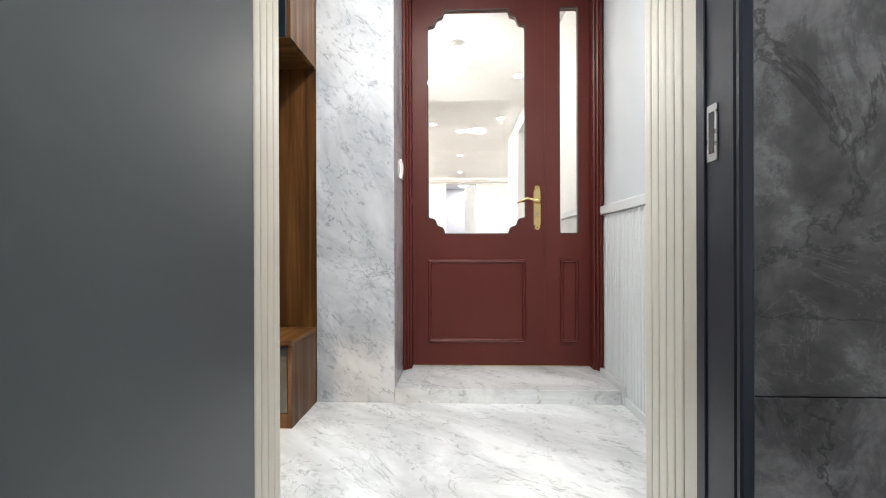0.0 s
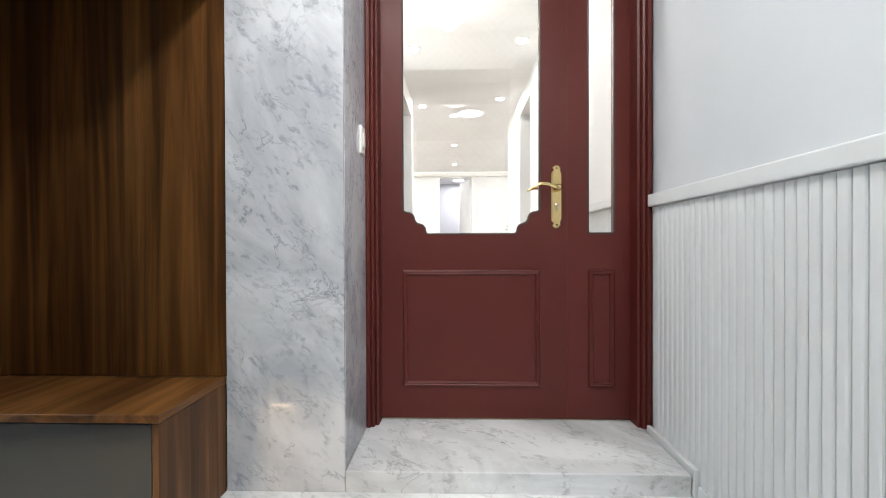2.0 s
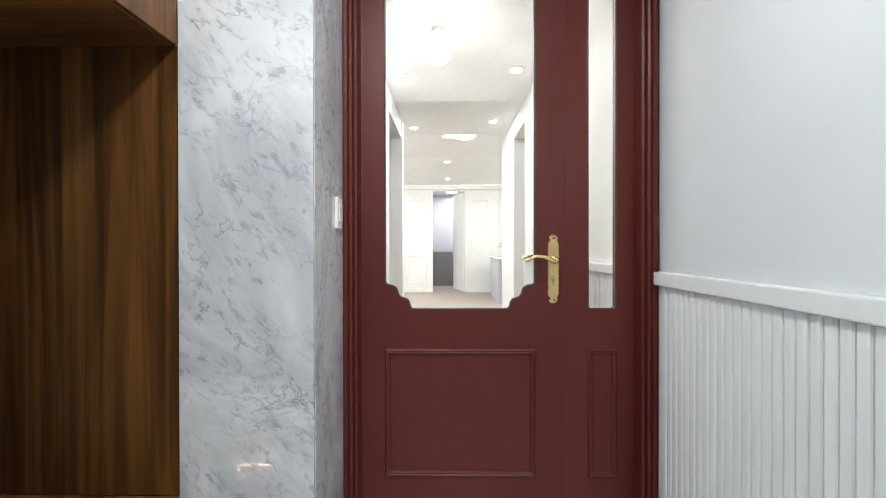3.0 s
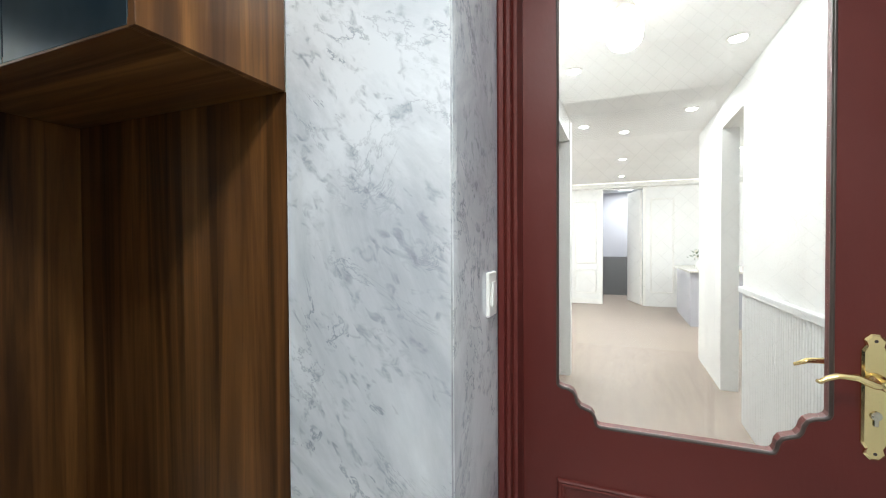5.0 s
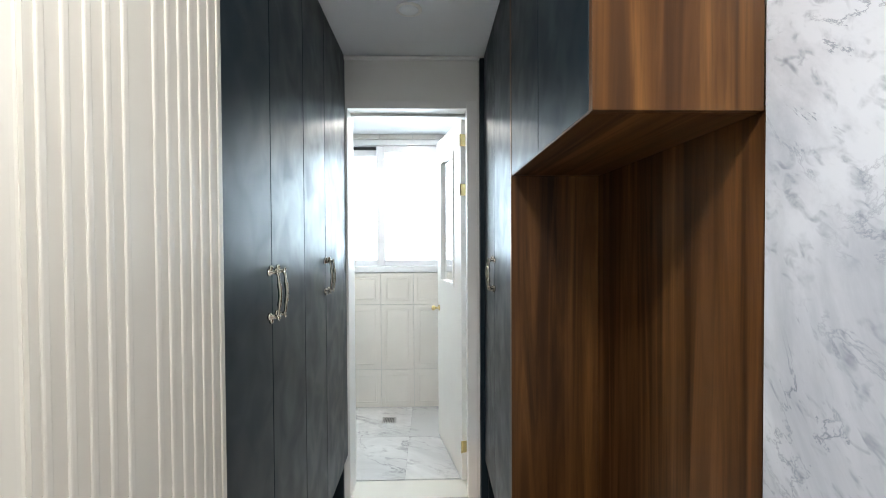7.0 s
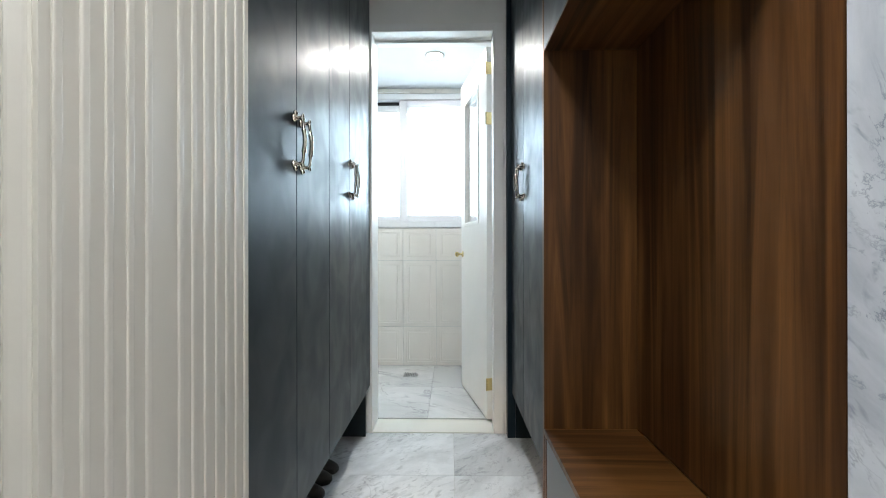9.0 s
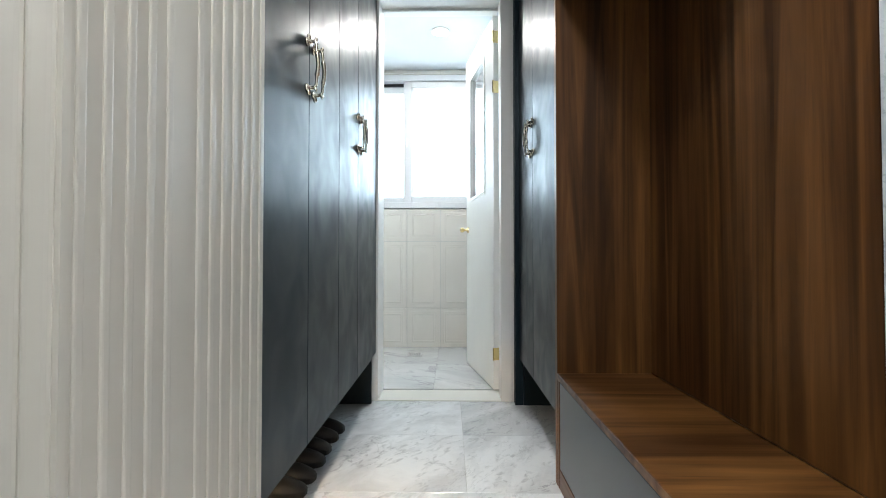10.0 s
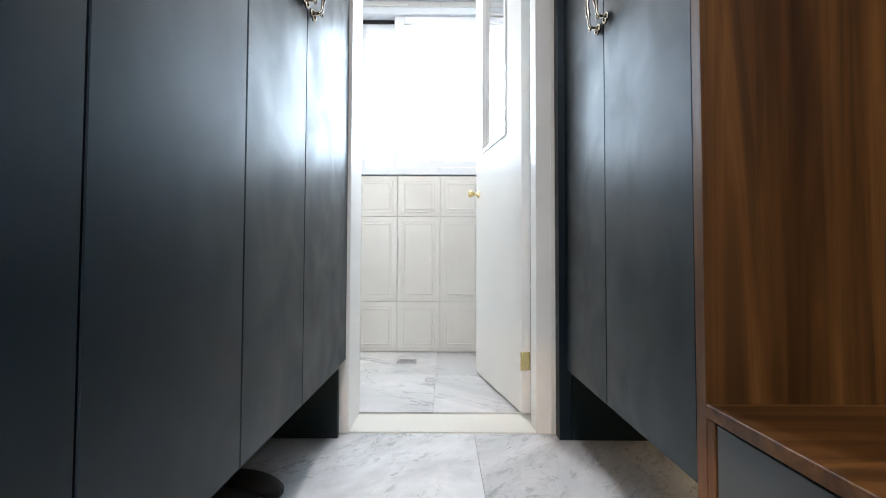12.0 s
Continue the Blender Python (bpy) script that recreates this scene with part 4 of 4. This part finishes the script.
gu0, gu1, gz0, gz1 = 0.2, 0.56, 1.255, 2.14
leaf_box(bm, 0, UL, 0, UT, 0.022, gz0)
leaf_box(bm, 0, UL, 0, UT, gz1, 2.316)
leaf_box(bm, 0, gu0, 0, UT, gz0, gz1)
leaf_box(bm, gu1, UL, 0, UT, gz0, gz1)
uleaf = part("door_leaf", bm, M_FRAME, udoor, "white painted leaf")
pane = part("glass_pane", leaf_box(bmesh.new(), gu0 - 0.003, gu1 + 0.003, 0.016, 0.021, gz0 - 0.003, gz1 + 0.003), M_GLASS, uleaf, "clear glass")
pane.visible_shadow = False
bm = bmesh.new()
for v0, v1 in ((-0.005, 0.0), (UT, UT + 0.005)):
    leaf_box(bm, gu0 - 0.016, gu0 + 0.006, v0, v1, gz0 - 0.016, gz1 + 0.016)
    leaf_box(bm, gu1 - 0.006, gu1 + 0.016, v0, v1, gz0 - 0.016, gz1 + 0.016)
    leaf_box(bm, gu0 + 0.006, gu1 - 0.006, v0, v1, gz0 - 0.016, gz0 + 0.006)
    leaf_box(bm, gu0 + 0.006, gu1 - 0.006, v0, v1, gz1 - 0.006, gz1 + 0.016)
part("glazing_bead", bm, M_FRAME, uleaf)


def leaf_point(u, v, z):
    p = Matrix.Translation((X_W - 0.15, 1.926, 0)) @ Matrix.Rotation(radians(191.5), 4, "Z") @ Vector((u, v, z))
    return tuple(p)


nrm = Vector(leaf_point(0, 1, 0)) - Vector(leaf_point(0, 0, 0))
for side, v in ((1, UT), (-1, 0)):
    bm = bmesh.new()
    lathe(bm, leaf_point(UL - 0.05, v, 1.03), nrm * side, [(0, 0.024), (0.005, 0.023), (0.008, 0.009), (0.03, 0.008), (0.036, 0.016), (0.046, 0.02), (0.056, 0.018), (0.062, 0.009)], 18)
    part("knob", bm, M_BRASS, uleaf, "brass door knob", True)
for z in (0.198, 1.836, 2.147):
    bm = bmesh.new()
    leaf_box(bm, -0.002, -0.0005, 0.002, UT - 0.002, z, z + 0.075)
    sweep(bm, [leaf_point(-0.004, UT + 0.003, z), leaf_point(-0.004, UT + 0.003, z + 0.075)], 0.005, 8)
    part("hinge", bm, M_BRASS, udoor, "brass hinge")

# window
win = thing("window_1", (X_U, 1.62, 1.262), "white sliding window with frosted panes", "window", kind="structure")
bm = bmesh.new()
WY0, WY1, WZ0, WZ1 = 0.865, 2.415, 1.266, 2.483
box(bm, X_U - 0.16, X_U + 0.006, WY0, WY1, WZ0, WZ0 + 0.055, 0.003)
box(bm, X_U - 0.16, X_U + 0.006, WY0, WY1, WZ1 - 0.05, WZ1, 0.003)
box(bm, X_U - 0.16, X_U + 0.006, WY0, WY0 + 0.05, WZ0 + 0.056, WZ1 - 0.051, 0.003)
box(bm, X_U - 0.16, X_U + 0.006, WY1 - 0.05, WY1, WZ0 + 0.056, WZ1 - 0.051, 0.003)
part("window_frame", bm, M_UPVC, win)


def sash(y0, y1, x, label):
    z0, z1 = WZ0 + 0.057, WZ1 - 0.052
    if x < X_U - 0.08:
        z1 -= 0.028
    s = part("sash", bmesh.new(), M_UPVC, win, label)
    bm = bmesh.new()
    box(bm, x, x + 0.04, y0, y0 + 0.07, z0, z1, 0.003)
    box(bm, x, x + 0.04, y1 - 0.07, y1, z0, z1, 0.003)
    box(bm, x, x + 0.04, y0 + 0.0705, y1 - 0.0705, z0, z0 + 0.055, 0.003)
    box(bm, x, x + 0.04, y0 + 0.0705, y1 - 0.0705, z1 - 0.055, z1, 0.003)
    bmesh.ops.translate(bm, verts=bm.verts, vec=-ORIGIN[s])
    bm.to_mesh(s.data)
    bm.free()
    p = part("pane", block(x + 0.017, x + 0.023, y0 + 0.068, y1 - 0.068, z0 + 0.053, z1 - 0.053), M_FROST, s, "frosted pane")
    p.visible_shadow = False
    return s


sash(1.2, WY1 - 0.052, X_U - 0.06, "front sash")
sash(WY0 + 0.052, 1.3, X_U - 0.115, "rear sash")
# Solid dark strip: the shade of the track gap, put in as colour.
part("track_gap", block(X_U - 0.118, X_U - 0.07, WY0 + 0.052, 1.198, WZ1 - 0.078, WZ1 - 0.053), M_DARK, win, "dark strip for the shade in the gap above the rear sash")
part("sash_latch", block(X_U - 0.0195, X_U - 0.006, 1.222, 1.242, 1.83, 1.91, 0.003), M_PLASTIC, win, "white sash latch")
solid("backdrop", block(-4.6, -4.58, -0.4, 3.6, 0.2, 3.6), M_DAY, "bright overcast daylight outside the window", "backdrop")

# drain in the utility floor
drain = thing("floor_drain", (DRAIN_X, DRAIN_Y, 0.012), "grey steel floor drain set in the utility room tiles", "drain")
bm = bmesh.new()
for a0, a1, b0, b1 in ((-0.06, 0.06, -0.06, -0.05), (-0.06, 0.06, 0.05, 0.06), (-0.06, -0.05, -0.0499, 0.0499), (0.05, 0.06, -0.0499, 0.0499)):
    box(bm, DRAIN_X + a0, DRAIN_X + a1, DRAIN_Y + b0, DRAIN_Y + b1, 0.0122, 0.0155, 0.0006)
part("rim", bm, M_CHROME, drain, "steel rim")
bm = bmesh.new()
for k in range(7):
    box(bm, DRAIN_X - 0.0495, DRAIN_X + 0.0495, DRAIN_Y - 0.046 + k * 0.0145, DRAIN_Y - 0.038 + k * 0.0145, 0.0128, 0.0148)
part("grate", bm, M_CHROME, drain)
# Thin dark sheet on the tile, coloured as the drain's shaded hollow.
part("sump", block(DRAIN_X - 0.0497, DRAIN_X + 0.0497, DRAIN_Y - 0.0497, DRAIN_Y + 0.0497, 0.0122, 0.0127), M_STEEL, drain, "dark sheet for the shade in the hollow under the grate")

# thin cable above the window
bm = sweep(bmesh.new(), [(X_U + 0.012, y, 2.492 + 0.006 * math.sin(y * 31)) for y in (1.0, 1.06, 1.12, 1.18, 1.24, 1.3)], 0.004, 6)
solid("cable", bm, M_PLASTIC, "short loose white cable above the window", "cable", kind="")


# ---- lamps ----
def downlight(x, y, z, lit, label, r=0.055):
    ob = thing("downlight", (x, y, z), label, "ceiling light", "recessed ceiling lights")
    bm = bmesh.new()
    lathe(bm, (x, y, z - 0.0005), (0, 0, -1), [(0, r + 0.012), (0.004, r + 0.012), (0.008, r), (0.004, r - 0.003), (0.001, r - 0.006)], 28)
    part("ring", bm, M_PLASTIC, ob, "", True)
    bm = bmesh.new()
    lathe(bm, (x, y, z - 0.0055), (0, 0, -1), [(0, r - 0.004), (0.0015, r - 0.006), (0.003, r * 0.5), (0.0035, 0.001)], 28)
    part("diffuser", bm, M_LAMP if lit else M_LAMP_OFF, ob, "", True)
    return ob


downlight(-1.70, 1.60, CEIL, False, "unlit recessed ceiling light over the cabinets", 0.05)
downlight(-2.95, 1.55, 2.535, True, "lit recessed ceiling light in the utility room", 0.06)
for x, y in DOWNLIGHTS:
    downlight(x, y, 2.66, True, "lit recessed ceiling light in the hall or added beyond it", 0.05)
# Disc of the added landing lamp, out of view.
downlight(0.3, -0.4, 2.6, True, "unseen round ceiling light added on the landing", 0.14)
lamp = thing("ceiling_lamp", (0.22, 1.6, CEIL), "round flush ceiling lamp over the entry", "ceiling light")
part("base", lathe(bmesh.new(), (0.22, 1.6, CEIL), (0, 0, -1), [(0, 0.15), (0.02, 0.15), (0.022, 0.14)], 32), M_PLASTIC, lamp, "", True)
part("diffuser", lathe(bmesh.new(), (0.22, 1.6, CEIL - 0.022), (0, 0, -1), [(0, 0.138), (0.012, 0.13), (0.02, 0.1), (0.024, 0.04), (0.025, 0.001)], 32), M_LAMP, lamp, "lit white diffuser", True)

pend = thing("hall_lamp", (0.264, 3.87, 2.66), "white ceiling lamp with a cut-glass jar shade", "ceiling light")
part("canopy", lathe(bmesh.new(), (0.264, 3.87, 2.66), (0, 0, -1), [(0, 0.07), (0.012, 0.068), (0.024, 0.04), (0.05, 0.035), (0.055, 0.05), (0.075, 0.05)], 24), M_PLASTIC, pend, "white canopy", True)
prof = [(0.07, 0.05), (0.085, 0.055), (0.12, 0.08), (0.17, 0.088), (0.23, 0.08), (0.262, 0.055), (0.268, 0.01)]
bm = bmesh.new()
lathe(bm, (0.264, 3.87, 2.66), (0, 0, -1), prof, 24)
for v in bm.verts:
    k = math.atan2(v.co.y - 3.87, v.co.x - 0.264)
    s = 1 + 0.03 * math.cos(12 * k)
    v.co.x, v.co.y = 0.264 + (v.co.x - 0.264) * s, 3.87 + (v.co.y - 3.87) * s
shade = part("shade", bm, M_GLASS, pend, "cut-glass shade", True)
shade.visible_shadow = False
part("bulb", lathe(bmesh.new(), (0.264, 3.87, 2.58), (0, 0, -1), [(0, 0.02), (0.03, 0.03), (0.07, 0.058), (0.12, 0.062), (0.16, 0.045), (0.175, 0.01)], 20), M_BULB, pend, "lit opal bulb", True)

# ---- hall and beyond ----
n_h = int((5.31 - 2.92) / PITCH)
ribbed("wainscot_hall", "white ribbed wainscot along the hall", (1.093, 1.0995, 2.92, 5.32, FLOOR_IN, 1.05), M_RIB,
       [(1.093, 2.945 + k * PITCH, FLOOR_IN) for k in range(n_h)], 90, 0.97, 0.0325, 0.004)
solid("wainscot_cap_hall", block(1.068, 1.099, 2.92, 5.325, 1.051, 1.098, 0.005), M_RIB, "white cap rail of the hall wainscot", "cap rail")
fdoor = thing("door_4", (0.74, 11.35, FLOOR_IN), "open white door of the far room", "door", kind="structure")
bm = bmesh.new()
box(bm, -0.12, -0.07, 11.335, 11.475, FLOOR_IN, 2.54, 0.003)
part("frame_jamb", bm, M_FRAME, fdoor)
part("frame_jamb", block(0.72, 0.77, 11.335, 11.475, FLOOR_IN, 2.54, 0.003), M_FRAME, fdoor)
part("frame_head", block(-0.12, 0.77, 11.335, 11.475, 2.541, 2.558, 0.003), M_FRAME, fdoor)
bm = block(0.0, 0.77, -0.02, 0.02, 0, 2.44, 0.002)
bmesh.ops.transform(bm, matrix=Matrix.Translation((0.695, 11.48, FLOOR_IN + 0.01)) @ Matrix.Rotation(radians(108), 4, "Z"), verts=bm.verts)
part("door_leaf", bm, M_FRAME, fdoor, "white leaf")
counter = thing("kitchen_counter", (1.6, 9.8, FLOOR_IN), "pale grey kitchen counter with a white worktop", "counter")
part("body", block(1.3, 2.3, 9.25, 10.9, FLOOR_IN, 0.93, 0.004), M_LILAC, counter)
part("worktop", block(1.26, 2.34, 9.2, 10.95, 0.931, 0.965, 0.006), M_STONE_SILL, counter, "white stone worktop")
plant = thing("flower_vase", (1.45, 9.4, 0.965), "white vase with pale flowers on the kitchen counter", "plant")
part("vase", lathe(bmesh.new(), (1.45, 9.4, 0.965), (0, 0, 1), [(0, 0.045), (0.04, 0.065), (0.1, 0.055), (0.14, 0.035), (0.15, 0.04)], 18), M_PLASTIC, plant, "white vase", True)
rnd = random.Random(5)
leaves = bmesh.new()
for k in range(46):
    a, e, r = rnd.uniform(0, 6.28), rnd.uniform(0.2, 1.4), rnd.uniform(0.08, 0.2)
    p = Vector((1.45 + r * math.cos(a) * math.cos(e), 9.4 + r * math.sin(a) * math.cos(e), 1.12 + r * math.sin(e)))
    if k % 3:
        s = rnd.uniform(0.02, 0.04)
        d = Vector((math.cos(a), math.sin(a), rnd.uniform(0, 1))).normalized()
        w = d.orthogonal().normalized() * s * 0.4
        leaves.faces.new([leaves.verts.new(p - d * s), leaves.verts.new(p + w), leaves.verts.new(p + d * s), leaves.verts.new(p - w)])
    else:
        petals = bmesh.new()
        bmesh.ops.create_icosphere(petals, subdivisions=1, radius=rnd.uniform(0.012, 0.022), matrix=Matrix.Translation(p))
        part("flower", petals, M_PETAL, plant)
part("leaves", leaves, M_LEAF, plant)


# ---- tiles ----
def tile_mesh(name, w, d, t, mat, bevel=0.0006):
    return mesh_of(name, block(0, w, 0, d, -t, 0, bevel), mat, (0, 0, 0))


JOINT = 0.0012
xs = [-2.212, -1.752, -1.274, 1.15]
for i in range(3):
    for ya, yb in (((0.95, 1.68), (1.68, 2.40)) if i < 2 else ((0.95, 2.40),)):
        x0, x1 = xs[i] + JOINT / 2, xs[i + 1] - JOINT / 2
        y0, y1 = ya + JOINT / 2, yb - JOINT / 2
        ob = new("tile", tile_mesh("tile", x1 - x0, y1 - y0, 0.0115, M_FLOORM))
        ob.parent = floor
        ob.matrix_basis = Matrix.Translation(Vector((x0, y0, 0)) - ORIGIN[floor])
for i in range(2):
    for j in range(4):
        x0, y0 = -2.402 - 0.6 * (i + 1) + JOINT, 0.32 + 0.6 * j + JOINT
        ob = new("tile", tile_mesh("tile", 0.6 - JOINT, 0.6 - JOINT, 0.0075, M_UTILM))
        ob.parent = floor_utility
        ob.matrix_basis = Matrix.Translation(Vector((x0, y0, 0.012)) - ORIGIN[floor_utility])


def embossed(h):
    """Wall tile with two raised frame lines, facing +x; its lower corner at the origin."""
    w = 0.302 - 0.004
    hh = h - 0.004
    bm = block(-0.01, 0, 0, w, 0, hh, 0.0015)
    for inset, wide, proud in () if h < 0.15 else ((0.028, 0.007, 0.0013), (0.046, 0.012, 0.0018)):
        sec = [(0, 0), (0.3, 1), (0.7, 1), (1, 0)]
        loops = []
        for s, p in sec:
            o = inset + s * wide
            loops.append([bm.verts.new((0.0002 + p * proud, y, z)) for y, z in ((o, o), (w - o, o), (w - o, hh - o), (o, hh - o))])
        for a, b in zip(loops, loops[1:]):
            for j in range(4):
                bm.faces.new((a[j], a[(j + 1) % 4], b[(j + 1) % 4], b[j]))
    return mesh_of("tile", bm, M_TILE, (0, 0, 0))


for z0, h in ((0.014, 0.353), (0.367, 0.602), (0.969, 0.292), (2.489, 0.045)):
    me = embossed(h)
    for k in range(-3, 5):
        ob = new("tile", me)
        ob.parent = wall_utility
        ob.matrix_basis = Matrix.Translation(Vector((X_U - 0.001, 1.236 + 0.302 * k, z0)) - ORIGIN[wall_utility])

# stone slabs on the landing wall
slab_wall = bpy.data.objects["wall_landing_east"]
for x0 in (0.793, 1.393):
    for z0, z1 in ((0.0, 0.56), (0.5615, 1.76), (1.7615, 2.6)):
        ob = new("slab", mesh_of("slab", block(x0, x0 + 0.5985, 0.866, 0.879, z0, z1 - 0.0015, 0.001), M_STONE, ORIGIN[slab_wall]))
        ob.parent = slab_wall

# warm cove light over the living room moulding
solid("cove_light", block(-4.0, 3.4, 11.2, 11.3, 2.603, 2.612), M_COVE, "warm cove light strip above the living room moulding", "light strip", kind="")


# black storage rack behind the open utility door
rack = thing("storage_rack", (-2.62, 2.3, 0.012), "black storage rack with white shelves behind the utility door", "shelf")
part("back", block(-2.85, -2.42, 2.56, 2.575, 0.012, 2.4), M_PLASTIC, rack)
part("side", block(-2.436, -2.42, 2.02, 2.559, 0.012, 2.4), M_DARK, rack)
part("side", block(-2.85, -2.834, 2.02, 2.559, 0.012, 2.4), M_DARK, rack)
for k in range(7):
    part("shelf", block(-2.8335, -2.4365, 2.015, 2.559, 0.16 + 0.352 * k, 0.176 + 0.352 * k), M_PLASTIC, rack, "white shelf board")


# stems of the added, unseen lamps in the rooms beside the hall
for x, y, label in ((-2.3, 8.7, "unseen living room lamp added to brighten the hall ceiling"), (2.7, 8.6, "unseen kitchen lamp added to brighten the hall ceiling")):
    rl = thing("room_lamp", (x, y, 2.66), label, "ceiling light")
    part("rose", lathe(bmesh.new(), (x, y, 2.66), (0, 0, -1), [(0, 0.08), (0.02, 0.07), (0.025, 0.012), (0.29, 0.012)], 20), M_BRASS, rl, "brass stem", True)
